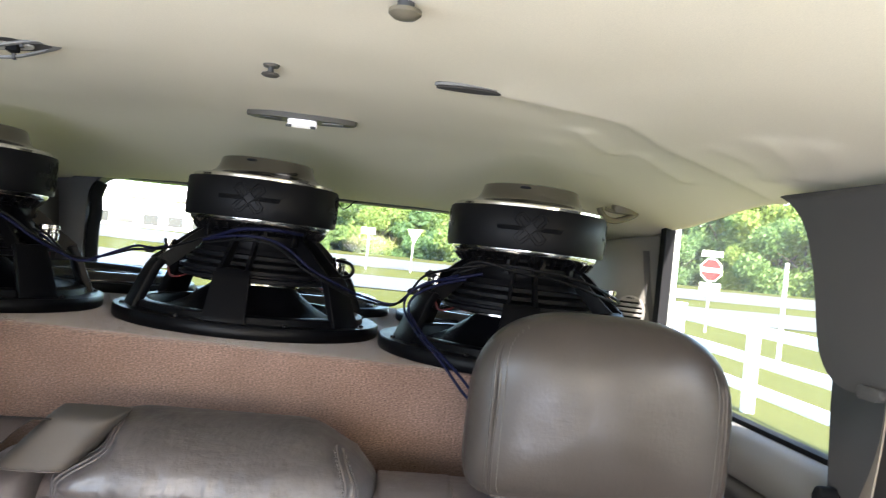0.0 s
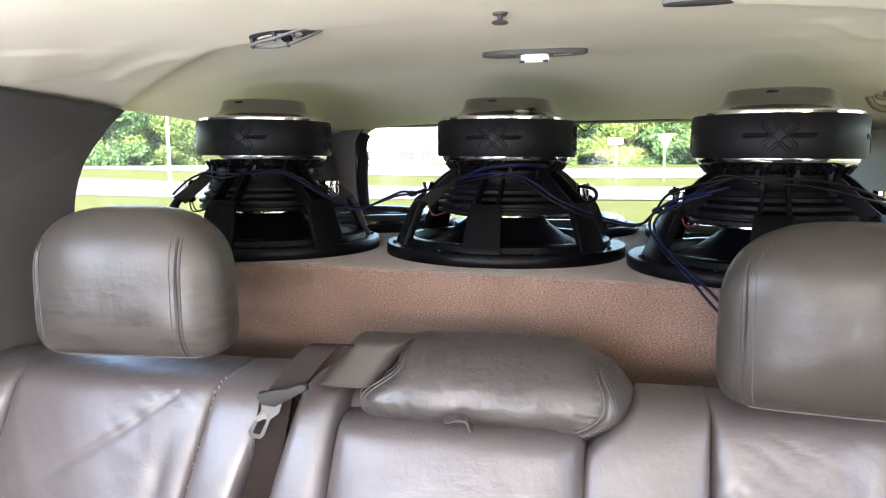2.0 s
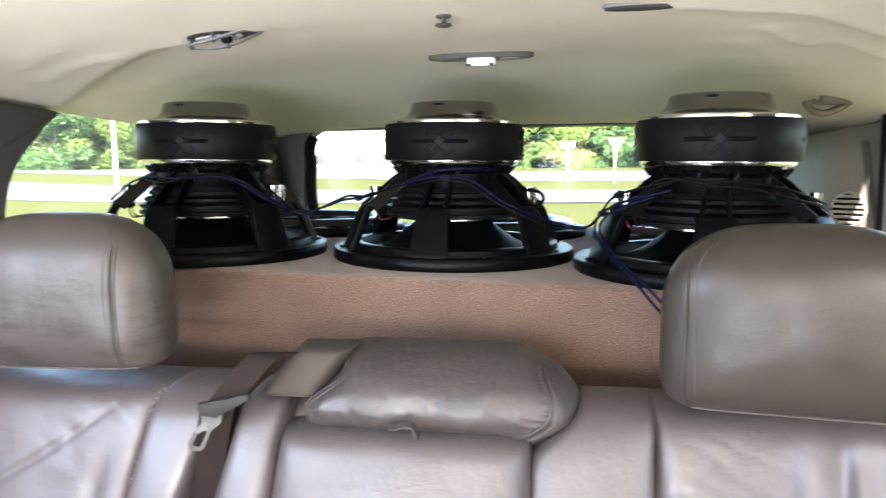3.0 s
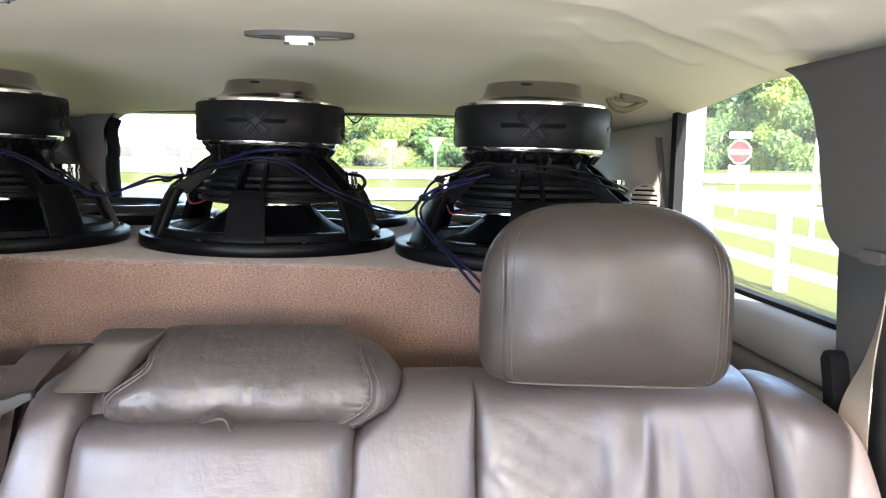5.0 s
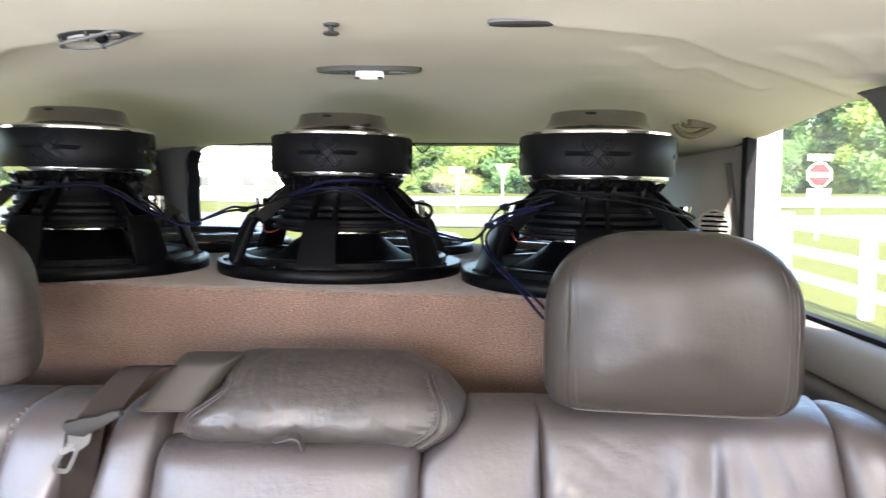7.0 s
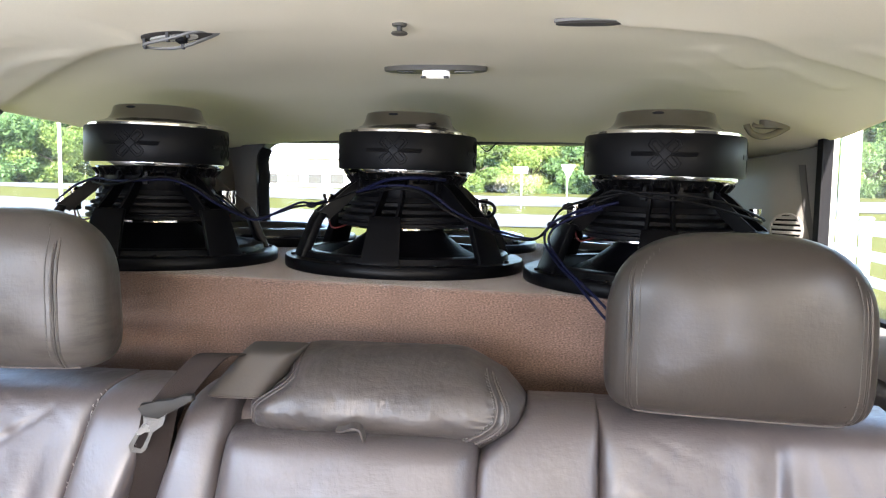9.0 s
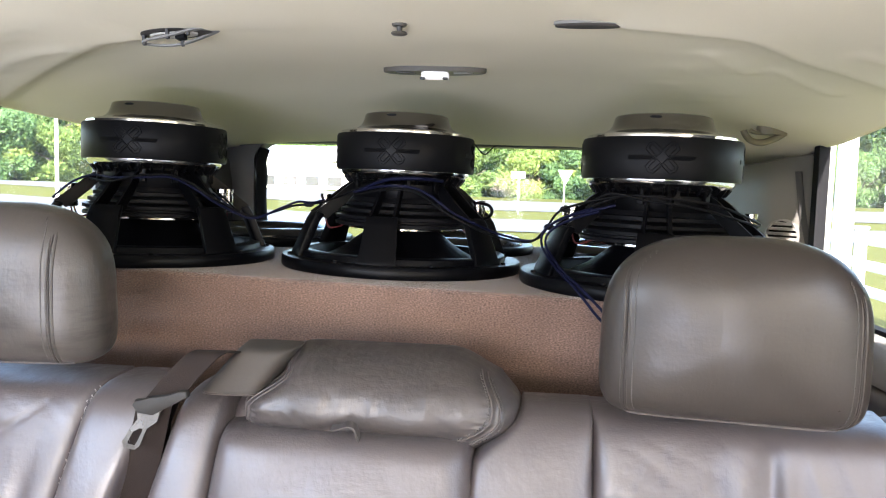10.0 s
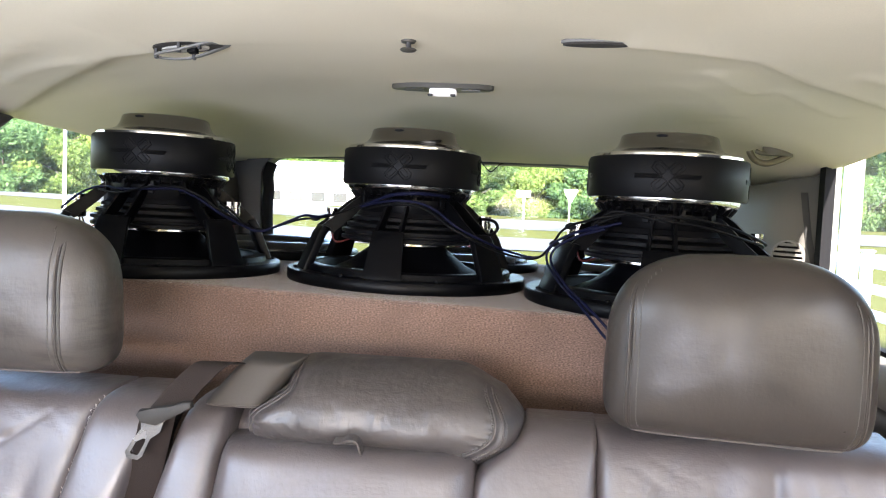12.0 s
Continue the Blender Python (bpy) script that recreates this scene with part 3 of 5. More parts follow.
# ---- seats ----
def pad_surface(xb, xt, z0, z1, depth, back, lean=0.3, p=7.0, q=2.8, corner=0.05, crown=0.008, wrinkle=0.0, seed=0.0, pu=None, folds=(), drop=0.0, cut=None):
    """A padded panel: a function from (u, v) in -1..1 to a point of its front."""
    def at(u, v):
        k = 1 - corner * (u * u * v * v) ** 2
        a, b = (u * k + 1) / 2, (v * k + 1) / 2
        x = (xb[0] * (1 - a) + xb[1] * a) * (1 - b) + (xt[0] * (1 - a) + xt[1] * a) * b
        z = z0 * (1 - b) + z1 * b - drop * a * a * b
        if cut:
            x += cut[0] * (1 - a) * step(cut[1], cut[2], z)
        f = max(0.0, (1 - abs(u) ** (pu or p)) * (1 - abs(v) ** (p * 2.6))) ** (1 / q)
        y = back - lean * (1.36 - z) - depth * f - crown * (1 - u * u) * (1 - v * v)
        if wrinkle:
            y += wrinkle * f * (noise.noise(Vector((x * 16 + seed, z * 10, seed))) + 0.5 * noise.noise(Vector((x * 42 + z * 20, z * 14, seed + 3))))
            line = abs(noise.noise(Vector(((0.5 * x + z) * 34, (x - 0.5 * z) * 8, seed + 7))))
            where = step(-0.1, 0.35, noise.noise(Vector((x * 7, z * 7, seed + 1))))
            y += 0.7 * wrinkle * f * max(0.0, 1 - 6 * line) * where
        for fx, fz, tilt, wide, high, deep in folds:
            y += deep * math.exp(-((x - fx - tilt * (z - fz)) / wide) ** 2 - ((z - fz) / high) ** 2)
        return Vector((x, y, z))
    return at


def pad_mesh(at, nu=36, nv=36):
    bm = bmesh.new()
    ease = [s * (1.5 - 0.5 * s * s) for s in (2 * k / nu - 1 for k in range(nu + 1))]
    easev = [s * (1.5 - 0.5 * s * s) for s in (2 * k / nv - 1 for k in range(nv + 1))]
    g = [[bm.verts.new(at(u, v)) for v in easev] for u in ease]
    for i in range(nu):
        for j in range(nv):
            bm.faces.new((g[i][j], g[i + 1][j], g[i + 1][j + 1], g[i][j + 1]))
    rim = [g[i][0] for i in range(nu)] + [g[nu][j] for j in range(nv)] + [g[i][nv] for i in range(nu, 0, -1)] + [g[0][j] for j in range(nv, 0, -1)]
    bm.faces.new(rim)
    return bm


def seam_on(at, u0, u1, v0, v1, radius=0.0016, lift=0.0006, steps=26):
    pts = []
    for k in range(steps + 1):
        t = k / steps
        p = at(u0 + (u1 - u0) * t, v0 + (v1 - v0) * t)
        p.y -= lift
        pts.append(p)
    return add_tube(bmesh.new(), pts, radius, 6)


SEAT_LOW = 1.02
# the wide part of the bench
bench = thing("rear_seat", "taupe leather rear bench back with a folded armrest", "seat", place=(0.25, 0.95, 0.9))


def seat_part(name, bm, material, parent, label=""):
    origin = parent.location if parent.parent is None else parent.parent.location
    bmesh.ops.translate(bm, verts=bm.verts, vec=-origin)
    return part(name, bm, material, parent, label, smooth=60)


seat_part("seat_shell", slab([(0.78, 0.74), (0.915, 1.30), (0.94, 1.315), (0.985, 1.315), (1.0, 1.28), (0.90, 0.74)], "x", -0.19, 0.57, 0.01), TRIM_DARK, bench, "dark carpeted seat shell")
at = pad_surface((-0.255, -0.126), (-0.170, -0.116), SEAT_LOW, 1.350, 0.085, 0.935, p=6, corner=0.04)
seat_part("side_bolster", pad_mesh(at), LEATHER, bench)
at = pad_surface((-0.146, 0.161), (-0.126, 0.158), SEAT_LOW, 1.320, 0.088, 0.922, p=12, q=3.2, corner=0.035, crown=0.006, wrinkle=0.0012, seed=2.0)
armrest = seat_part("armrest", pad_mesh(at), LEATHER, bench, "folded leather centre armrest")


def roll_at(u, v):
    """The centre headrest: a stuffed roll, flared at one end, gathered at a stitched band at the other."""
    a, b = (u + 1) / 2, (v + 1) / 2
    x0 = -0.066 - 0.043 * step(0.78, 0.36, b)
    x1 = 0.150 + 0.056 * step(0.0, 0.50, b) - 0.014 * step(0.55, 1.0, b)
    x = x0 + (x1 - x0) * a
    zb = 1.302 - 0.020 * step(0.80, 1.0, a)
    zt = 1.396 - 0.014 * step(0.72, 1.0, a) - 0.004 * step(0.12, 0.0, a)
    z = zb + (zt - zb) * b
    corner = max(0.0, (a - 0.70) / 0.30) ** 2 * max(0.0, (b - 0.45) / 0.55) ** 2
    x, z = x - 0.012 * corner, z - 0.009 * corner
    end = 1 - abs(u) ** (7.0 if u > 0 else 9.0)
    f = math.sqrt(max(0.0, end * (1 - abs(v) ** 2.5)))
    y = 0.932 - 0.3 * (1.36 - z) - 0.092 * f
    y += 0.0030 * f * (noise.noise(Vector((x * 16, z * 12, 5.0))) + 0.7 * noise.noise(Vector((x * 46, z * 26, 8.0))) + 0.25 * noise.noise(Vector((x * 120, z * 80, 3.0))))
    for line in (0.80, -0.90):
        y += 0.0032 * math.exp(-((u - line) / 0.026) ** 2) * f
        pucker = math.exp(-((u - line + math.copysign(0.05, line)) / 0.045) ** 2)
        y += 0.0011 * f * pucker * math.sin(z * 760 + 3 * noise.noise(Vector((x * 30, z * 30, 1.0))))
    fine = 1 - abs(noise.noise(Vector((x * 30, z * 34 + x * 9, 2.0)))) * 5
    y += 0.0010 * f * max(0.0, fine) * step(0.1, 0.7, abs(u))
    return Vector((x, y, z))


roll = seat_part("headrest_roll", pad_mesh(roll_at, 160, 72), LEATHER_ROLL, bench, "stitched leather roll headrest")
for u in (0.77, 0.83):
    seat_part("seam", seam_on(roll_at, u, u, -0.9, 0.9, 0.0013, 0.0003), LEATHER_EDGE, roll)
for u in (0.745, 0.855):
    bm = bmesh.new()
    for k in range(30):
        v = -0.86 + 1.66 * k / 29
        add_tube(bm, [roll_at(u, v), roll_at(u, v + 0.028)], 0.0010, 5)
    seat_part("stitching", bm, STITCH, roll, "dark stitching")
for u in (-0.965, -0.925, -0.885):
    seat_part("seam", seam_on(roll_at, u, u, -0.80, 0.92, 0.0013, 0.0002), LEATHER_EDGE, roll)
at = pad_surface((-0.225, 0.276), (-0.155, 0.274), SEAT_LOW, 1.338, 0.052, 0.945, p=10, corner=0.02)
seat_part("centre_panel", pad_mesh(at), LEATHER, bench)
at = pad_surface((0.122, 0.283), (0.155, 0.280), SEAT_LOW, 1.348, 0.082, 0.935, p=7, corner=0.0, pu=18, cut=(0.050, 1.290, 1.350))
seat_part("side_bolster", pad_mesh(at), LEATHER, bench)
at = pad_surface((0.271, 0.620), (0.274, 0.588), SEAT_LOW, 1.347, 0.082, 0.935, p=7, corner=0.0, crown=0.006, wrinkle=0.0018, seed=8.0, pu=26, folds=((0.385, 1.25, 0.14, 0.014, 0.05, -0.004), (0.420, 1.26, 0.12, 0.011, 0.06, 0.004), (0.447, 1.275, 0.06, 0.010, 0.06, -0.0045), (0.466, 1.26, 0.05, 0.010, 0.06, 0.0035), (0.50, 1.25, -0.1, 0.016, 0.05, 0.003), (0.30, 1.24, -0.5, 0.012, 0.03, 0.004), (0.33, 1.22, 1.4, 0.010, 0.04, 0.003)) + tuple((0.30 + 0.028 * k, 1.285 + 0.012 * (k % 3), 0.5 - 0.12 * k, 0.0050, 0.022 + 0.004 * (k % 3), 0.0010 + 0.0005 * (k % 2)) for k in range(9)))
seat_part("backrest", pad_mesh(at, 110, 80), LEATHER, bench, "creased leather backrest panel")
at = pad_surface((0.614, 0.762), (0.575, 0.702), SEAT_LOW, 1.346, 0.085, 0.935, p=4.5, corner=0.10, pu=6, drop=0.045)
seat_part("side_bolster", pad_mesh(at), LEATHER, bench)

# the narrow part
narrow = thing("rear_seat", "taupe leather rear seat back with a torn seam", "seat", place=(-0.44, 0.95, 0.9))
seat_part("seat_shell", slab([(0.78, 0.74), (0.915, 1.30), (0.94, 1.315), (0.985, 1.315), (1.0, 1.28), (0.90, 0.74)], "x", -0.655, -0.245, 0.01), TRIM_DARK, narrow, "dark carpeted seat shell")
at_torn = pad_surface((-0.341, -0.292), (-0.274, -0.190), SEAT_LOW, 1.354, 0.085, 0.935, p=6, corner=0.04, pu=12)
seat_part("side_bolster", pad_mesh(at_torn), LEATHER, narrow)
at_left = pad_surface((-0.617, -0.331), (-0.552, -0.264), SEAT_LOW, 1.354, 0.082, 0.935, p=7, corner=0.0, crown=0.008, wrinkle=0.0018, seed=12.0, pu=26, folds=((-0.335, 1.23, 0.2, 0.012, 0.05, 0.005),) + tuple((-0.335 - 0.022 * k, 1.318 - 0.013 * k, 1.2 + 0.13 * k, 0.0050, 0.020 + 0.003 * (k % 4), 0.0010 + 0.0004 * (k % 3)) for k in range(11)))
left_back = seat_part("backrest", pad_mesh(at_left, 110, 80), LEATHER, narrow, "creased leather backrest panel")
at = pad_surface((-0.70, -0.604), (-0.655, -0.539), SEAT_LOW, 1.354, 0.082, 0.935, p=5, corner=0.06, pu=10)
seat_part("side_bolster", pad_mesh(at), LEATHER, narrow)


def torn_seam():
    """Ragged foam and thread along the split seam."""
    bm = bmesh.new()
    rng = random.Random(4)
    for k in range(300):
        v = 0.96 - 1.75 * k / 300 + rng.uniform(-0.012, 0.012)
        if rng.random() < 0.12 + 0.22 * math.sin(k * 0.35):
            continue
        p = at_left(0.985, v) * 0.5 + at_torn(-0.985, v) * 0.5
        p.y = min(at_left(0.95, v).y, at_torn(-0.95, v).y) + rng.uniform(-0.001, 0.004)
        p.x += rng.uniform(-0.002, 0.002)
        q = p + Vector((rng.uniform(-0.0025, 0.0025), rng.uniform(-0.002, 0.001), rng.uniform(0.0015, 0.0042)))
        add_tube(bm, [p, (p + q) / 2 + Vector((rng.uniform(-0.0015, 0.0015), -0.0006, 0)), q], rng.uniform(0.00025, 0.0006), 5)
    return bm


seat_part("torn_stitching", torn_seam(), FOAM, narrow, "frayed pale foam in the split seam")


# ---- headrests ----
def headrest(label, place, a, b, c, seams, yaw, leather, group="headrests of the rear bench"):
    """A padded headrest: a wide cushion with rounded shoulders, seams, a welt and two posts."""
    top = thing("headrest", label, "headrest", group, place=place)
    top.rotation_euler = (radians(1), 0, radians(yaw))
    nd = 2.7

    def taper(z):
        return 1 - 0.13 * max(0.0, (z / c + 0.2) / 1.2) ** 2

    def power(z):
        return 3.2 if z >= 0 else 7.0

    def front(x, z):
        n = power(z)
        r = (min(abs(x / (a * taper(z))), 1) ** n + min(abs(z / c), 1) ** n) ** (1 / n)
        return -b * max(0.0, 1 - min(r, 1) ** nd) ** (1 / nd)

    def along(s, z, d):
        """A seam's place across at a height; near the shoulders it keeps inside the outline."""
        n = power(z)
        most = a * taper(z) * max(0.02, 0.958 ** n - abs(z / c) ** n) ** (1 / n)
        want = abs(s) * (1 + 0.10 * max(0.0, z / c) ** 2)
        soft = (want ** -9 + most ** -9) ** (-1 / 9)
        return math.copysign(soft, s) + d

    bm = bmesh.new()
    nt_, nr = 88, 26

    def spread(w, e):
        return math.copysign(abs(w) ** e, w)

    rings = []
    for k in range(1, 2 * nr):
        phi = -math.pi / 2 + math.pi * k / (2 * nr)
        r, y = math.cos(phi) ** (2 / nd), b * spread(math.sin(phi), 2 / nd)
        ring = []
        for j in range(nt_):
            th = 2 * math.pi * (j + 0.5) / nt_
            n = power(math.sin(th))
            x, z = a * r * spread(math.cos(th), 2 / n), c * r * spread(math.sin(th), 2 / n)
            x *= taper(z)
            dent = 0.0012 * noise.noise(Vector((x * 22 + yaw, z * 22, 1.0 + y * 9)))
            ring.append(bm.verts.new((x, y + dent, z)))
        rings.append(ring)
    for p, q in zip(rings, rings[1:]):
        for j in range(nt_):
            bm.faces.new((p[j], p[(j + 1) % nt_], q[(j + 1) % nt_], q[j]))
    bm.faces.new(rings[0])
    bm.faces.new(rings[-1])
    cushion = part("cushion", bm, leather, top, smooth=70)

    def outer(x, z, up):
        """A point above the cushion's face, along its normal."""
        e = 0.0008
        dx = (front(x + e, z) - front(x - e, z)) / (2 * e)
        dz = (front(x, z + e) - front(x, z - e)) / (2 * e)
        return Vector((x, front(x, z), z)) + Vector((dx, -1, dz)).normalized() * up

    for s in seams:
        high = 0.70 if abs(s) > 0.85 * a else 0.93
        for d, r, up, mat in ((math.copysign(0.0026, s), 0.0022, -0.0011, leather), (0.0, 0.0008, 0.0, STITCH_DARK), (math.copysign(0.0022, -s), 0.0016, -0.0009, leather)):
            pts = []
            for k in range(57):
                z = c * (-0.92 + (0.92 + high) * k / 56)
                x = along(s, z, d)
                pts.append(outer(x, z, up - 0.004 * max(0.0, (k - 42) / 14) ** 2))
            part("seam", add_tube(bmesh.new(), pts, r, 8), mat, cushion)
        bm = bmesh.new()
        for k in range(40):
            z = c * (-0.88 + (0.80 + high) * k / 40)
            x = along(s, z, math.copysign(0.0075, -s))
            add_tube(bm, [outer(x, z, 0.0002), outer(x, z + 0.003, 0.0002)], 0.0007, 5)
        part("stitching", bm, STITCH, cushion, "dark stitching")
    z = -0.93 * c
    pts = [Vector((x, front(x, z) + 0.0002, z)) for x in (a * (-0.76 + 1.52 * k / 40) for k in range(41))]
    part("welt", add_tube(bmesh.new(), pts, 0.0019, 6), LEATHER_EDGE, cushion)
    return top


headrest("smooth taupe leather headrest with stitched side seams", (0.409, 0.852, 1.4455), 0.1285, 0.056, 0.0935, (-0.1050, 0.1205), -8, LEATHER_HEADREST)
headrest("scuffed taupe leather headrest with stitched side seams", (-0.372, 0.852, 1.463), 0.121, 0.056, 0.0885, (-0.106, 0.078), 4, LEATHER_WORN_SHADED)


# ---- belts ----
def ribbon(points, across, width, thick, steps=8):
    """A flat strap along the points; across: its width's way at each point."""
    path = smooth_path(points, steps)
    acr = smooth_path(across, steps)
    bm, rows = bmesh.new(), []
    for k, p in enumerate(path):
        way = (path[min(k + 1, len(path) - 1)] - path[max(k - 1, 0)]).normalized()
        s = acr[k].normalized()
        n = way.cross(s).normalized()
        rows.append([bm.verts.new(p + s * width / 2 * i + n * thick / 2 * j) for i, j in ((-1, -1), (1, -1), (1, 1), (-1, 1))])
    for a, b in zip(rows, rows[1:]):
        for j in range(4):
            bm.faces.new((a[j], a[(j + 1) % 4], b[(j + 1) % 4], b[j]))
    bm.faces.new(rows[0])
    bm.faces.new(rows[-1])
    return bm


belt = thing("seat_belt", "brown centre seat belt with a chromed tongue hanging over the seat", "seat belt", place=(-0.17, 0.84, 1.36))


def under(ob, name, bm, material, label=""):
    bmesh.ops.translate(bm, verts=bm.verts, vec=-ob.location)
    return part(name, bm, material, ob, label, smooth=50)


under(belt, "webbing", ribbon([(-0.122, 0.885, 1.388), (-0.134, 0.848, 1.396), (-0.152, 0.832, 1.378), (-0.167, 0.824, 1.358), (-0.176, 0.820, 1.346)],
      [(1, 0, 0.02)] * 5, 0.038, 0.0016), WEB)
under(belt, "webbing", ribbon([(-0.184, 0.824, 1.342), (-0.200, 0.836, 1.290), (-0.211, 0.838, 1.245), (-0.216, 0.832, 1.19), (-0.222, 0.815, 1.08)],
      [(1, 0.25, 0)] * 5, 0.036, 0.0016), WEB)
tongue = slab([(-0.200, 1.346), (-0.196, 1.352), (-0.178, 1.353), (-0.163, 1.357), (-0.150, 1.363), (-0.141, 1.363), (-0.140, 1.357), (-0.155, 1.349), (-0.168, 1.342), (-0.178, 1.336), (-0.194, 1.338)], "y", 0.806, 0.815, 0.002)
under(belt, "tongue_grip", tongue, GRIP, "grey taupe plastic tongue grip")
outer = [(-0.209, 1.327), (-0.184, 1.327), (-0.188, 1.314), (-0.199, 1.306), (-0.207, 1.287), (-0.212, 1.283), (-0.224, 1.284), (-0.226, 1.291), (-0.217, 1.305), (-0.209, 1.316)]
inner = [(-0.2055, 1.306), (-0.2045, 1.306), (-0.2038, 1.305), (-0.2040, 1.303), (-0.2105, 1.290), (-0.2125, 1.288), (-0.2195, 1.289), (-0.2200, 1.291), (-0.2140, 1.302), (-0.2070, 1.306)]
under(belt, "tongue", ring_slab([(x + 0.014, z + 0.015) for x, z in outer], [(x + 0.014, z + 0.015) for x, z in inner], "y", 0.809, 0.812), TONGUE, "chromed steel tongue")
cover = thing("belt_guide_cover", "taupe leather flap over the belt guide", "cover", place=(-0.10, 0.86, 1.38))
at = pad_surface((-0.158, -0.084), (-0.114, -0.046), 1.344, 1.398, 0.048, 0.906, p=6, q=2.2, corner=0.04, crown=0.002)
under(cover, "flap", pad_mesh(at, 32, 32), LEATHER_FLAP)
under(cover, "edge_seam", seam_on(at, -0.85, 0.85, -0.86, -0.86, 0.0009), LEATHER_EDGE)
pull = thing("pull_tab", "worn taupe leather pull tab over the armrest", "strap", place=(0.03, 0.82, 1.33))
under(pull, "loop", ribbon([(0.006, 0.829, 1.327), (0.016, 0.820, 1.331), (0.026, 0.815, 1.336), (0.033, 0.815, 1.334), (0.036, 0.817, 1.326), (0.036, 0.826, 1.318)],
      [(0, 1, 0.2)] * 6, 0.012, 0.002), LEATHER_EDGE)

shoulder = thing("seat_belt", "tan shoulder belt hanging from the pillar", "seat belt", place=(0.70, 0.85, 1.45))
under(shoulder, "webbing", ribbon([(0.712, 0.846, 1.488), (0.710, 0.848, 1.43), (0.705, 0.856, 1.37), (0.700, 0.868, 1.30), (0.702, 0.864, 1.20), (0.712, 0.850, 1.05)],
      [(0.58, 0.81, 0), (0.58, 0.81, 0), (0.42, 0.9, 0), (-0.1, 1, 0), (-0.1, 1, 0), (0, 1, 0)], 0.046, 0.0016), WEB_TAN)
under(shoulder, "belt_guide", slab(rounded_rect(0.830, 0.868, 1.478, 1.492, 0.006), "x", 0.690, 0.701, 0.003), PILLAR, "dark plastic belt guide")
latch = thing("seat_latch", "dark plastic seat release lever beside the cushion", "lever", place=(0.70, 0.91, 1.32))
under(latch, "lever", slab(rounded([(0.937, 1.358), (0.922, 1.364), (0.914, 1.345), (0.904, 1.300), (0.896, 1.270), (0.918, 1.268), (0.928, 1.320)]), "x", 0.700, 0.722, 0.004), BLACK)

# rear corner details
grille = thing("speaker_grille", "round grey slatted speaker grille in the rear corner trim", "grille", place=(0.727, 1.625, 1.503))
grille.rotation_euler = (0, radians(-2), radians(46))
GR = 0.034
part("rim", ring_slab([(GR * math.cos(a), GR * math.sin(a)) for a in (2 * math.pi * k / 32 for k in range(32))], [(0.9 * GR * math.cos(a), 0.9 * GR * math.sin(a)) for a in (2 * math.pi * k / 32 for k in range(32))], "x", -0.010, 0.004), TRIM, grille)
part("backing", slab([(0.9 * GR * math.cos(a), 0.9 * GR * math.sin(a)) for a in (2 * math.pi * k / 32 for k in range(32))], "x", -0.003, 0.004), BLACK, grille, "black cloth backing")
for k in range(6):
    z = -0.025 + 0.010 * k
    w = math.sqrt(max(0.0001, (0.9 * GR) ** 2 - z * z))
    part("slat", box(-0.010, -0.004, -w, w, z - 0.0028, z + 0.0028, 0.001, 1), TRIM, grille)
slot = thing("belt_slot", "belt slot in the rear corner trim, a dark strip for its shaded recess", "slot", place=(0.756, 1.600, 1.53))
# dark strip proud of the trim, standing for the shade in the slot
under(slot, "recess", ribbon([(0.7425, 1.609, 1.632), (0.7475, 1.602, 1.58), (0.7545, 1.594, 1.53), (0.7625, 1.584, 1.48), (0.7640, 1.582, 1.43)],
      [(-0.65, 0.76, 0)] * 5, 0.013, 0.003), TRIM_DARK)


# ---- speaker box and subwoofers ----
BOX_Z = 1.448
BOX_TURN, BOX_LEAN = -5.0, 0.9
speaker_box = thing("speaker_box", "large tan carpeted speaker enclosure filling the cargo space", "speaker box", place=(0.0, 1.062, 0.718))
wrap_edge = [(1.062 + 0.009 * (1 - math.cos(radians(a))), BOX_Z - 0.009 * (1 - math.sin(radians(a)))) for a in range(0, 91, 15)]
wrap_line = [(1.062, 0.722)] + wrap_edge + [(1.900, BOX_Z), (1.900, BOX_Z - 0.019), (1.081, BOX_Z - 0.019), (1.081, 0.722)]
under(speaker_box, "front_and_top_panel", slab(wrap_line, "x", -0.62, 0.60), CARPET)
for name, size in (("side_panel", (-0.62, -0.601, 1.0812, 1.880, 0.722, 1.4288)), ("side_panel", (0.581, 0.60, 1.0812, 1.880, 0.722, 1.4288)), ("rear_panel", (-0.62, 0.60, 1.8802, 1.900, 0.722, 1.4288))):
    under(speaker_box, name, box(*size, 0.0008, 1), CARPET)
speaker_box.rotation_euler = (0, radians(BOX_LEAN), radians(BOX_TURN))


def polar(deg, r, z):
    """A point at an angle from straight ahead (towards the seats), to the right."""
    a = radians(deg)
    return Vector((r * math.sin(a), -r * math.cos(a), z))


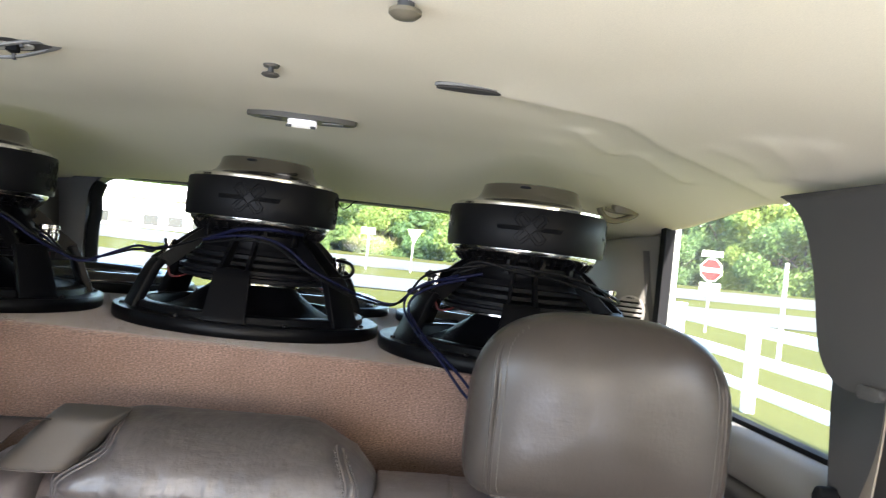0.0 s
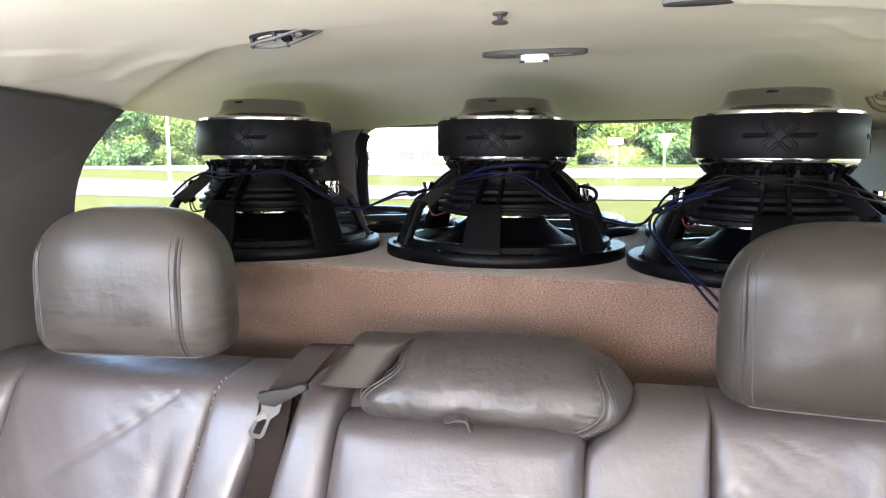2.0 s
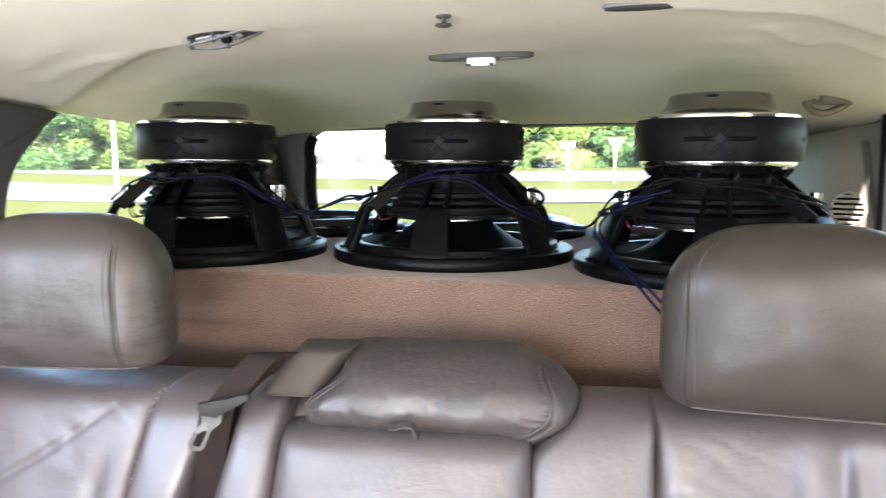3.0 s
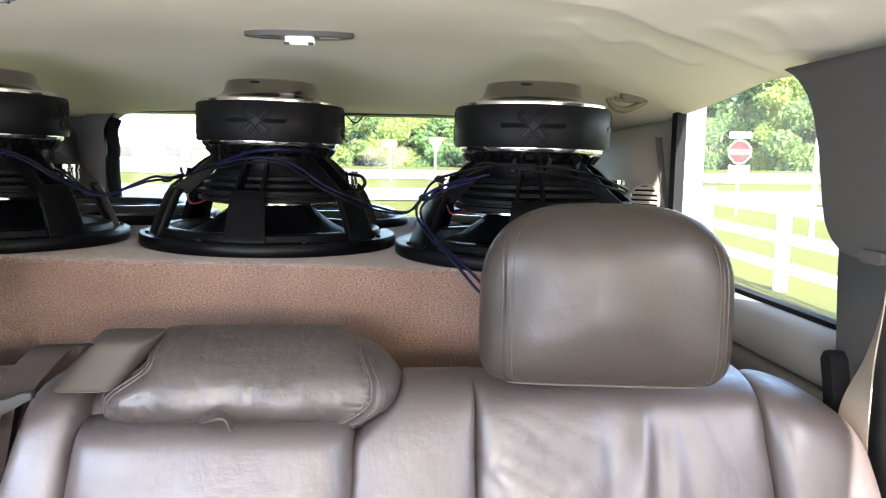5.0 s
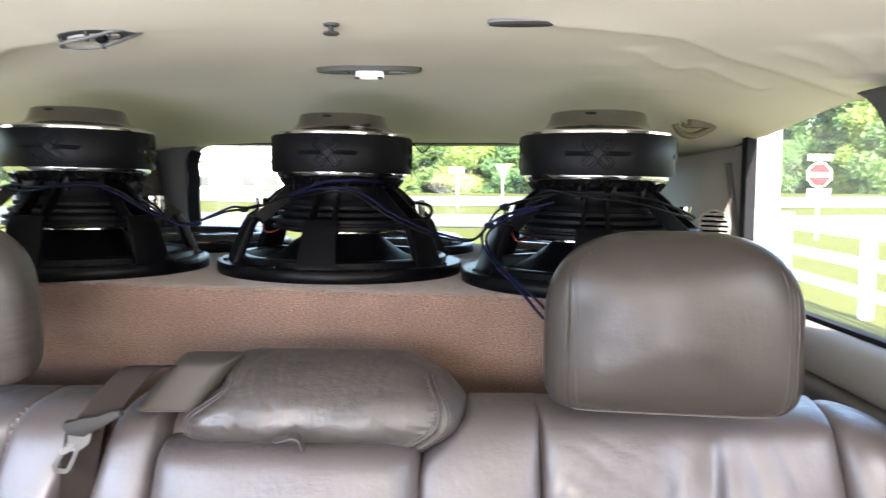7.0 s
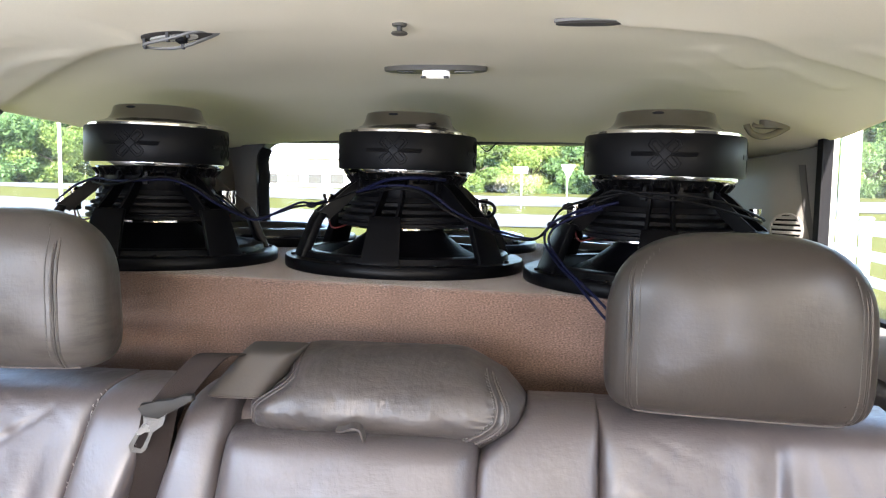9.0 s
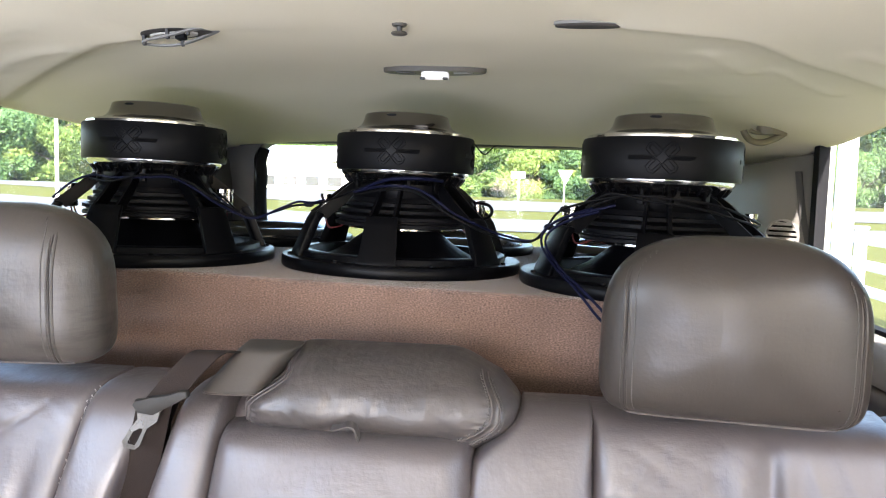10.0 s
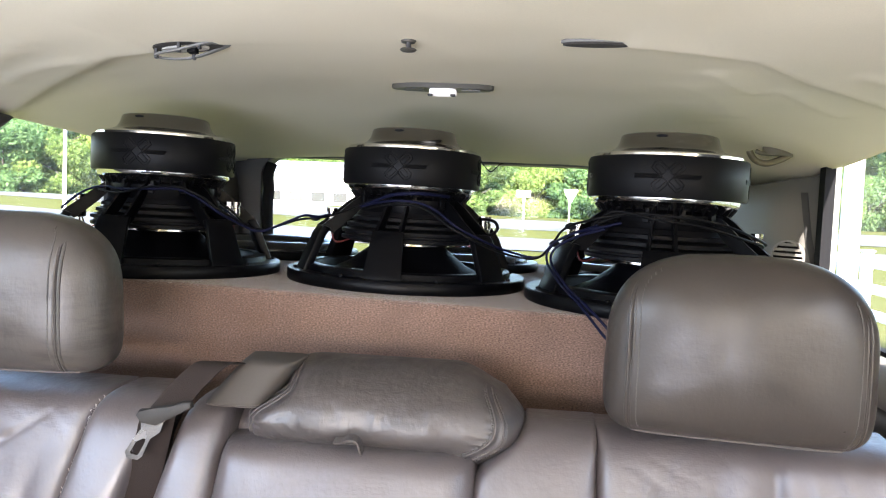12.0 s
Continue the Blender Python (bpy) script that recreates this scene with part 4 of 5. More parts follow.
def spoke(deg):
    """One cast leg of the basket, with a knee and two ribs running up to the neck."""
    bm = bmesh.new()
    prof = [(0.180, 0.016, 0.031), (0.176, 0.028, 0.029), (0.156, 0.078, 0.0250), (0.148, 0.090, 0.0240)]
    rows = []
    a = radians(deg)
    out, side = Vector((math.sin(a), -math.cos(a), 0)), Vector((math.cos(a), math.sin(a), 0))
    for r, z, w in prof:
        c = out * r + Vector((0, 0, z))
        inn = -out * 0.013 + Vector((0, 0, -0.004))
        rows.append([bm.verts.new(c - side * w), bm.verts.new(c + side * w), bm.verts.new(c + side * (w - 0.004) + inn), bm.verts.new(c - side * (w - 0.004) + inn)])
    for p, q in zip(rows, rows[1:]):
        for j in range(4):
            bm.faces.new((p[j], p[(j + 1) % 4], q[(j + 1) % 4], q[j]))
    bm.faces.new(rows[0])
    bm.faces.new(rows[-1])
    bmesh.ops.bevel(bm, geom=list(bm.edges), offset=0.0025, segments=2, affect="EDGES", profile=0.5)
    for s in (-1, 1):
        mid = side * s * 0.0175
        fin = []
        for d in (-0.0022, 0.0022):
            fin.append([bm.verts.new(out * r + mid * (0.5 + r / 0.30) + side * d + Vector((0, 0, z))) for r, z in ((0.151, 0.089), (0.128, 0.107), (0.102, 0.130), (0.084, 0.142), (0.078, 0.130), (0.098, 0.108), (0.132, 0.078))])
        bm.faces.new(fin[0])
        bm.faces.new(fin[1])
        for j in range(7):
            bm.faces.new((fin[0][j], fin[0][(j + 1) % 7], fin[1][(j + 1) % 7], fin[1][j]))
    return bm


def subwoofer(place):
    """A subwoofer mounted upside down: flange on the box, basket, spider, magnet in a rubber boot, bell-shaped cap."""
    top = thing("subwoofer", "large black inverted subwoofer with a chromed rubber-booted magnet", "subwoofer", "inverted subwoofers on the box", place=place)
    flange = part("flange", lathe([(0.150, 0.001), (0.194, 0.001), (0.196, 0.004), (0.196, 0.017), (0.194, 0.0195), (0.172, 0.020), (0.170, 0.028), (0.166, 0.030), (0.152, 0.030), (0.149, 0.026)], 96, closed=True), BASKET, top)
    for k in range(8):
        c = polar(22 + 45 * k, 0.184, 0.0195)
        bm = lathe([(0.0, 0.0005), (0.0034, 0.0005), (0.0034, 0.0030), (0.0026, 0.0036), (0.0, 0.0036)], 10)
        bmesh.ops.translate(bm, verts=bm.verts, vec=c)
        part("bolt", bm, BLACK, flange)
    for k in range(6):
        part("basket_leg", spoke(-3.5 + 60 * k), BASKET, top)
    part("cone", lathe([(0.150, 0.012), (0.140, 0.012), (0.098, 0.032), (0.056, 0.064), (0.052, 0.084), (0.0495, 0.080), (0.053, 0.062), (0.095, 0.028), (0.138, 0.008)], 72, closed=True), CONE, top)
    ribs = []
    for k in range(4):
        z = 0.069 + 0.0105 * k
        r = 0.111 - 0.0080 * max(0, k - 1)
        ribs += [(r - 0.006, z), (r, z + 0.0015), (r, z + 0.0065), (r - 0.006, z + 0.008)]
    part("spider", lathe([(0.050, 0.069)] + ribs + [(0.080, 0.122), (0.050, 0.122)], 84, closed=True), SPIDER, top)
    part("spider_ring", lathe([(0.084, 0.0655), (0.092, 0.0655), (0.092, 0.0685), (0.084, 0.0685)], 72, closed=True), SATIN, top, "thin bright metal ring")
    part("neck", lathe([(0.0, 0.112), (0.083, 0.112), (0.086, 0.118), (0.086, 0.137), (0.080, 0.142), (0.0, 0.142)], 72), BASKET, top)
    for k in range(12):
        deg = -3.5 + 30 * k + 15
        a = radians(deg)
        bm = box(-0.0045, 0.0045, -0.004, 0.004, 0.124, 0.146, 0.001, 1)
        bmesh.ops.rotate(bm, verts=bm.verts, cent=(0, 0, 0), matrix=Matrix.Rotation(a, 3, "Z"))
        bmesh.ops.translate(bm, verts=bm.verts, vec=polar(deg, 0.088, 0))
        part("neck_rib", bm, BASKET, top)
    part("top_plate", lathe([(0.0, 0.140), (0.088, 0.140), (0.092, 0.143), (0.102, 0.151), (0.1045, 0.154), (0.1045, 0.1595), (0.0, 0.1595)], 96), CHROME, top, "chromed steel top plate")
    boot = part("rubber_boot", lathe([(0.098, 0.158), (0.1105, 0.158), (0.1125, 0.1605), (0.1125, 0.2125), (0.1105, 0.2150), (0.098, 0.2150)], 96, closed=True), BOOT, top, "black rubber magnet boot")

    def wrap(s, z):
        a = s / 0.1125
        return polar(math.degrees(a), 0.1128, 0.1868 + z)

    lines = []
    for sx_ in (-1, 1):
        for sz_ in (-1, 1):
            for w, n0, n1, r in ((0.0074, 0.0050, 0.0256, 0.0009), (0.0034, 0.0065, 0.0216, 0.0007)):
                lines.append(([((p - q) * 0.72 * sx_, (p + q) * 0.72 * sz_) for p, q in ((n0, -w), (n1 - w * 0.4, -w), (n1, 0), (n1 - w * 0.4, w), (n0, w))], r))
    lines.append(([(0.0088, 0), (0, 0.0088), (-0.0088, 0), (0, -0.0088), (0.0088, 0)], 0.0009))
    for w in (-0.0024, -0.0008, 0.0008, 0.0024):
        lines += [([(-0.044, w), (-0.0075, w)], 0.0009), ([(0.0075, w), (0.043 + 0.5 * w, w)], 0.0009)]
    for deg in (-3, 87, 177, 267):
        bm = bmesh.new()
        for line, r in lines:
            pts = []
            for p, q in zip(line, line[1:]):
                pts += [wrap(p[0] + (q[0] - p[0]) * k / 4 + deg * math.pi / 180 * 0.1125, p[1] + (q[1] - p[1]) * k / 4) for k in range(4)]
            pts.append(wrap(line[-1][0] + deg * math.pi / 180 * 0.1125, line[-1][1]))
            add_tube(bm, pts, r, 5)
        part("emblem", bm, BOOT, boot, "raised emblem in the rubber")
    part("back_plate", lathe([(0.0, 0.2135), (0.1045, 0.2135), (0.1065, 0.2150), (0.1065, 0.2185), (0.1045, 0.2205), (0.0, 0.2205)], 96), CHROME, top, "chromed steel back plate")
    cap = part("cap", lathe([(0.0, 0.2190), (0.098, 0.2190), (0.0975, 0.2210), (0.092, 0.2228), (0.083, 0.2250), (0.0765, 0.2290), (0.0725, 0.2345), (0.0700, 0.2410), (0.0690, 0.2455), (0.0675, 0.2485), (0.0640, 0.2500), (0.030, 0.2500), (0.026, 0.2485), (0.024, 0.2410), (0.0, 0.2410)], 96), CAP_STEEL, top, "bell-shaped satin metal cap")
    slot_ = lathe([(0.0, -0.0008), (0.0030, -0.0008), (0.0030, 0.0012), (0.0, 0.0012)], 16)
    for v in slot_.verts:
        v.co = polar(-12 + v.co.x / 0.0685 * 150, 0.0690 + v.co.z, 0.2445 + v.co.y * 0.55)
    part("slot", slot_, BLACK, cap, "dark slot")
    for k in range(36):
        deg = k * 10
        fin = box(-0.0013, 0.0013, -0.0045, 0.0045, -0.0066, 0.0066, 0.0005, 1)
        bmesh.ops.rotate(fin, verts=fin.verts, cent=(0, 0, 0), matrix=Matrix.Rotation(radians(38), 3, "X"))
        bmesh.ops.rotate(fin, verts=fin.verts, cent=(0, 0, 0), matrix=Matrix.Rotation(radians(deg), 3, "Z"))
        bmesh.ops.translate(fin, verts=fin.verts, vec=polar(deg, 0.0930, 0.1452))
        part("collar_fin", fin, BASKET, top)
    for deg in (-74, 79):
        a = radians(deg)
        plate = box(-0.016, 0.016, -0.006, 0.006, 0.079, 0.087, 0.002, 2)
        bmesh.ops.rotate(plate, verts=plate.verts, cent=(0, 0, 0), matrix=Matrix.Rotation(a, 3, "Z"))
        bmesh.ops.translate(plate, verts=plate.verts, vec=polar(deg, 0.128, 0))
        terminal = part("terminal", plate, BASKET, top, "spring terminal with two chromed posts")
        for d in (-0.0098, 0.0098):
            bm = lathe([(0.0, 0.085), (0.0066, 0.085), (0.0066, 0.095), (0.0082, 0.096), (0.0082, 0.106), (0.0066, 0.107), (0.0066, 0.1100), (0.0084, 0.1110), (0.0084, 0.1170), (0.0, 0.1170)], 16)
            c = polar(deg, 0.128, 0) + Vector((math.cos(a), math.sin(a), 0)) * d
            bmesh.ops.translate(bm, verts=bm.verts, vec=c)
            part("post", bm, SATIN, terminal, "bright nickel binding post")
        for d, mat in ((-0.008, SATIN), (0.008, RED)):
            s = Vector((math.cos(a), math.sin(a), 0)) * d
            lead = [polar(deg, 0.128, 0.081) + s, polar(deg, 0.122, 0.064) + s * 1.6, polar(deg, 0.104, 0.066) + s * 1.2, polar(deg, 0.085, 0.078) + s]
            part("lead", tube(lead, 0.0014, 6, 6), mat, terminal)
    return top


def on_box(x, y, turn=0.0):
    """A place on the box's top, which leans a little to one side."""
    return pose(x, y, BOX_Z - 0.0015 - math.tan(radians(BOX_LEAN)) * x, 0, BOX_LEAN, turn)


first = subwoofer((0, 0, 0))
copy_thing(first, on_box(0.004, 1.305))
copy_thing(first, on_box(0.395, 1.200, -7))
first.matrix_basis = on_box(-0.410, 1.275, 3)
for child in first.children:
    if child.name.startswith("rubber_boot"):
        child.rotation_euler = (0, 0, radians(5))


def upright_subwoofer(place):
    top = thing("subwoofer", "large black subwoofer mounted cone up in the box", "subwoofer", "cone-up subwoofers on the box", place=place)
    part("flange", lathe([(0.150, 0.001), (0.194, 0.001), (0.196, 0.004), (0.196, 0.017), (0.194, 0.0195), (0.150, 0.0195)], 80, closed=True), BASKET, top)
    roll_ = [(0.174 - 0.022 + 0.022 * math.cos(radians(a)), 0.0195 + 0.017 * math.sin(radians(a))) for a in range(0, 181, 15)]
    part("surround", lathe(roll_ + [(0.131, 0.012), (0.172, 0.012)], 80, closed=True), SURROUND, top, "thick black rubber surround")
    part("cone", lathe([(0.132, 0.016), (0.070, -0.012), (0.066, 0.0), (0.030, 0.012), (0.0, 0.015), (0.0, -0.02), (0.132, 0.008)], 64), CONE, top)
    return top


second = upright_subwoofer((0, 0, 0))
copy_thing(second, on_box(0.036, 1.702))
copy_thing(second, on_box(0.440, 1.625))
second.matrix_basis = on_box(-0.368, 1.705)


# ---- cables ----
def cable(label, points, radius, mat, lumps=()):
    ob = thing("speaker_cable", label, "cable", "speaker cables", place=points[0])
    under(ob, "sheath", tube(points, radius, 8, 8), mat)
    for c in lumps:
        bm = bmesh.new()
        bmesh.ops.create_icosphere(bm, subdivisions=2, radius=0.0062)
        for v in bm.verts:
            v.co = Vector((v.co.x * 1.3, v.co.y, v.co.z * 0.8)) * (1 + 0.25 * noise.noise(v.co * 400)) + Vector(c)
        under(ob, "tape", bm, BLACK, "black tape on the joint")
    return ob


BLK, BLU = "thin black speaker cable strung between subwoofers", "thin dark blue speaker cable strung between subwoofers"
cable(BLK, [(-0.300, 1.255, 1.565), (-0.266, 1.220, 1.553), (-0.235, 1.200, 1.533), (-0.208, 1.200, 1.528), (-0.177, 1.201, 1.537), (-0.151, 1.204, 1.546), (-0.126, 1.208, 1.549), (-0.110, 1.231, 1.553), (-0.075, 1.216, 1.565), (-0.046, 1.206, 1.577), (-0.013, 1.196, 1.585)], 0.0018, CABLE_BLACK, [(-0.128, 1.208, 1.549)])
cable(BLU, [(-0.300, 1.252, 1.560), (-0.266, 1.218, 1.548), (-0.231, 1.190, 1.530), (-0.205, 1.190, 1.526), (-0.163, 1.183, 1.543), (-0.138, 1.186, 1.553), (-0.123, 1.199, 1.551), (-0.110, 1.231, 1.556)], 0.0018, CABLE_BLUE)
cable(BLU, [(-0.545, 1.210, 1.548), (-0.538, 1.200, 1.551), (-0.507, 1.200, 1.574), (-0.468, 1.190, 1.585), (-0.425, 1.170, 1.582), (-0.369, 1.150, 1.583), (-0.325, 1.150, 1.584), (-0.290, 1.150, 1.571), (-0.264, 1.160, 1.552), (-0.236, 1.190, 1.532)], 0.0018, CABLE_BLUE)
cable(BLK, [(-0.470, 1.185, 1.580), (-0.425, 1.165, 1.576), (-0.369, 1.150, 1.586), (-0.325, 1.145, 1.588), (-0.290, 1.150, 1.576), (-0.264, 1.160, 1.556), (-0.236, 1.190, 1.535)], 0.0018, CABLE_BLACK)
cable(BLU, [(-0.055, 1.196, 1.570), (-0.004, 1.166, 1.580), (0.039, 1.156, 1.579), (0.069, 1.145, 1.567), (0.099, 1.145, 1.545), (0.131, 1.152, 1.530), (0.164, 1.185, 1.515), (0.206, 1.195, 1.505), (0.225, 1.179, 1.511), (0.239, 1.144, 1.531), (0.258, 1.139, 1.543), (0.285, 1.091, 1.553), (0.320, 1.081, 1.563)], 0.0018, CABLE_BLUE, [(0.238, 1.143, 1.529)])
cable(BLK, [(-0.052, 1.196, 1.566), (0.004, 1.166, 1.575), (0.048, 1.154, 1.571), (0.092, 1.135, 1.544), (0.140, 1.150, 1.520), (0.180, 1.202, 1.505), (0.214, 1.190, 1.504), (0.233, 1.151, 1.525), (0.250, 1.131, 1.551), (0.283, 1.082, 1.566), (0.332, 1.071, 1.577)], 0.0018, CABLE_BLACK, [(0.258, 1.126, 1.555)])
cable(BLU, [(-0.048, 1.196, 1.572), (-0.005, 1.166, 1.588), (0.031, 1.156, 1.592), (0.054, 1.166, 1.592), (0.079, 1.206, 1.590)], 0.0026, CABLE_BLUE)
cable(BLK, [(0.291, 1.085, 1.562), (0.332, 1.071, 1.576), (0.381, 1.062, 1.574), (0.430, 1.062, 1.569), (0.469, 1.071, 1.559), (0.516, 1.117, 1.543), (0.520, 1.141, 1.539)], 0.0018, CABLE_BLACK)
cable(BLK, [(0.283, 1.091, 1.558), (0.310, 1.071, 1.578), (0.359, 1.062, 1.570), (0.417, 1.062, 1.563), (0.462, 1.071, 1.552), (0.512, 1.117, 1.540), (0.518, 1.141, 1.536)], 0.0018, CABLE_BLACK)
cable("dark blue speaker cable dropping behind the seat", [(0.291, 1.090, 1.558), (0.257, 1.122, 1.543), (0.232, 1.133, 1.526), (0.228, 1.127, 1.503), (0.244, 1.060, 1.480), (0.263, 0.993, 1.464), (0.287, 0.961, 1.436), (0.323, 0.960, 1.395), (0.347, 0.960, 1.321)], 0.0018, CABLE_BLUE)
cable("black speaker cable dropping behind the seat", [(0.300, 1.085, 1.554), (0.264, 1.105, 1.541), (0.238, 1.116, 1.524), (0.233, 1.112, 1.504), (0.251, 1.044, 1.479), (0.270, 0.983, 1.464), (0.295, 0.956, 1.440), (0.333, 0.951, 1.395), (0.356, 0.951, 1.321)], 0.0018, CABLE_BLUE)
cable("black cable loop at the terminal", [(0.129, 1.258, 1.558), (0.148, 1.234, 1.555), (0.154, 1.227, 1.545), (0.146, 1.234, 1.535), (0.130, 1.248, 1.535)], 0.0027, CABLE_BLACK)
cable("black wire hanging at the top of the liftgate glass", [(0.080, 1.968, 1.690), (0.088, 1.966, 1.688), (0.110, 1.962, 1.668), (0.132, 1.966, 1.687), (0.140, 1.968, 1.690)], 0.0015, CABLE_BLACK)


# ---- headliner fixtures ----
def oval(cx, cy, a, b, n=28):
    return [(cx + a * math.cos(2 * math.pi * k / n), cy + b * math.sin(2 * math.pi * k / n)) for k in range(n)]


vent = thing("ceiling_vent", "broken ceiling vent bezel hanging from its torn opening", "ceiling vent", place=(-0.235, 0.985, liner_z(-0.235, 0.985)))
vent.rotation_euler = (radians(-4), radians(-5), radians(5))
vent.scale = (0.88, 0.88, 0.8)
# no hole in the cloth: a dark oval plate stands for the shaded opening
part("opening", slab(oval(0, 0, 0.050, 0.026), "z", -0.002, 0.004), HOLE, vent, "dark oval standing for the shade in the torn opening", smooth=0)
bm = ring_slab(oval(0.006, 0, 0.055, 0.026), oval(0.002, 0, 0.047, 0.020), "z", -0.015, -0.012)
for v in bm.verts:
    v.co.z += 0.014 * step(-0.02, 0.06, v.co.x)
part("bezel", bm, TRIM, vent, "pale grey plastic bezel", smooth=30)
for x, y in ((-0.046, 0.0), (-0.005, -0.022), (0.022, -0.018), (0.0, 0.022)):
    part("clip", box(x - 0.0022, x + 0.0022, y - 0.003, y + 0.003, -0.017 + 0.17 * max(0, x + 0.01), 0.002, 0.0006, 1), TRIM_DARK, vent, "dark plastic clip")
part("backing", slab(oval(-0.004, 0, 0.034, 0.013), "z", -0.0055, -0.0025), TRIM_PALE, vent, "pale plastic behind the bezel", smooth=0)
part("socket", box(0.002, 0.015, -0.014, 0.0, -0.014, -0.003, 0.001, 1), BLACK, vent, "black socket")

slit = thing("ceiling_vent", "ceiling opening with its bezel missing", "ceiling vent", place=(0.262, 0.945, liner_z(0.262, 0.945)))
# here too the opening's shade is a dark oval plate
part("opening", slab(oval(0, 0, 0.036, 0.010), "z", -0.0045, 0.004), HOLE, slit, "dark oval standing for the shade in the torn opening", smooth=0)
part("rim", ring_slab(oval(0.003, 0, 0.041, 0.012), oval(0, 0, 0.036, 0.009), "z", -0.002, 0.001), TRIM, slit, "grey edge of the opening", smooth=30)

button = thing("ceiling_hook", "small grey plastic button hook on the headliner", "hook", place=(0.046, 0.965, liner_z(0.046, 0.965)))
part("stem", lathe([(0.0, -0.012), (0.004, -0.012), (0.004, 0.002), (0.0, 0.002)], 16), TRIM_DARK, button)
bm = lathe([(0.0, -0.0165), (0.010, -0.0155), (0.0125, -0.0135), (0.011, -0.0115), (0.0, -0.0110)], 24)
part("cap", bm, LAMP_GREY, button)
button.scale = (0.8, 0.8, 0.8)
part("base", lathe([(0.0, -0.003), (0.010, -0.003), (0.012, 0.001), (0.0, 0.001)], 24), LAMP_GREY, button)

near = thing("ceiling_hook", "small brown grey round button hook on the headliner", "hook", place=(0.178, 0.700, liner_z(0.178, 0.700)))
part("cap", lathe([(0.0, -0.013), (0.009, -0.012), (0.0125, -0.009), (0.0125, -0.006), (0.0, -0.005)], 24), HOOK, near)
part("stem", lathe([(0.0, -0.006), (0.006, -0.006), (0.007, 0.002), (0.0, 0.002)], 16), TRIM_DARK, near)

dome = thing("dome_lamp", "long oval grey ceiling lamp with a white lens", "ceiling lamp", place=(0.055, 1.272, liner_z(0.055, 1.272)))
bm = slab(oval(0, 0, 0.082, 0.024, 44), "z", -0.007, 0.004, 0.003)
part("housing", bm, LAMP_GREY, dome)
part("lens", slab(rounded_rect(-0.020, 0.022, -0.017, 0.017, 0.008), "z", -0.015, -0.006, 0.003), LENS, dome, "white translucent lens")
for x in (-0.018, 0.018):
    part("switch", box(x - 0.004, x + 0.004, -0.014, -0.006, -0.0185, -0.0150, 0.0012, 2), TRIM_DARK, dome, "dark rocker switch")
part("pocket", slab(rounded_rect(-0.062, -0.030, -0.009, 0.009, 0.008), "z", -0.0085, -0.0065), TRIM_DARK, dome, "dark recess")
part("pocket", slab(rounded_rect(0.030, 0.062, -0.009, 0.009, 0.008), "z", -0.0085, -0.0065), TRIM, dome, "shallow recess")

coat = thing("coat_hook", "brownish plastic coat hook on the headliner", "coat hook", place=(0.645, 1.53, liner_z(0.645, 1.53)))
part("base", slab(oval(0.020, 0, 0.036, 0.017), "z", -0.017, 0.006, 0.005), HOOK, coat)
part("prong", tube([(0.054, 0, -0.012), (0.030, -0.004, -0.025), (-0.006, -0.007, -0.036), (-0.034, -0.008, -0.030), (-0.048, -0.008, -0.014), (-0.050, -0.008, -0.008)], 0.0078, 10, 6), HOOK, coat)
part("lip", tube([(0.004, -0.004, -0.010), (-0.018, -0.006, -0.013), (-0.034, -0.006, -0.008)], 0.0050, 10, 6), HOOK, coat)
coat.scale = (0.74, 0.8, 0.8)


# ---- outdoors ----
def ground_z(x, y):
    far = step(28, 75, math.hypot(x, y))
    return far * (0.75 + 0.45 * step(0, -18, x) + 0.2 * step(20, 50, x)) + 0.03 * noise.noise(Vector((x * 0.2, y * 0.2, 0)))


def ground_sheet():
    bm = bmesh.new()
    lines = [s * v for s in (-1, 1) for v in (0.5, 2, 4, 6, 8, 10, 12.5, 15, 18, 22, 26, 30, 35, 40, 46, 52, 60, 70, 82, 96, 115, 140, 180, 260, 420, 900, 2400)]
    lines.sort()
    g = [[bm.verts.new((x, y, ground_z(x, y))) for y in lines] for x in lines]
    for i in range(len(lines) - 1):
        for j in range(len(lines) - 1):
            bm.faces.new((g[i][j], g[i + 1][j], g[i + 1][j + 1], g[i][j + 1]))
    tagged(part("ground", bm, GRASS, smooth=80), "sunlit yellowish mown grass", "ground", kind="structure")


def road_strip(name, label, points, width):
    bm, rows = bmesh.new(), []
    path = smooth_path([(x, y, 0) for x, y in points], 14)
    for k, p in enumerate(path):
        way = path[min(k + 1, len(path) - 1)] - path[max(k - 1, 0)]
        s = Vector((-way.y, way.x, 0)).normalized()
        rows.append([bm.verts.new((q.x, q.y, ground_z(q.x, q.y) + 0.035)) for q in (p + s * width * w for w in (-0.5, -0.17, 0.17, 0.5))])
    for a, b in zip(rows, rows[1:]):
        for j in range(3):
            bm.faces.new((a[j], a[j + 1], b[j + 1], b[j]))
    tagged(part(name, bm, ROADWAY, smooth=60), label, "road", kind="structure")


ground_sheet()
road_strip("road", "wide pale sunlit concrete road", [(-140, 69), (-60, 63), (-20, 57), (5, 56), (25, 52), (60, 46), (140, 42)], 17.0)
road_strip("road", "narrow pale sunlit concrete drive in the grass", [(-140, 46), (-60, 40), (-20, 34), (5, 33), (25, 31), (60, 27), (140, 22)], 10.0)


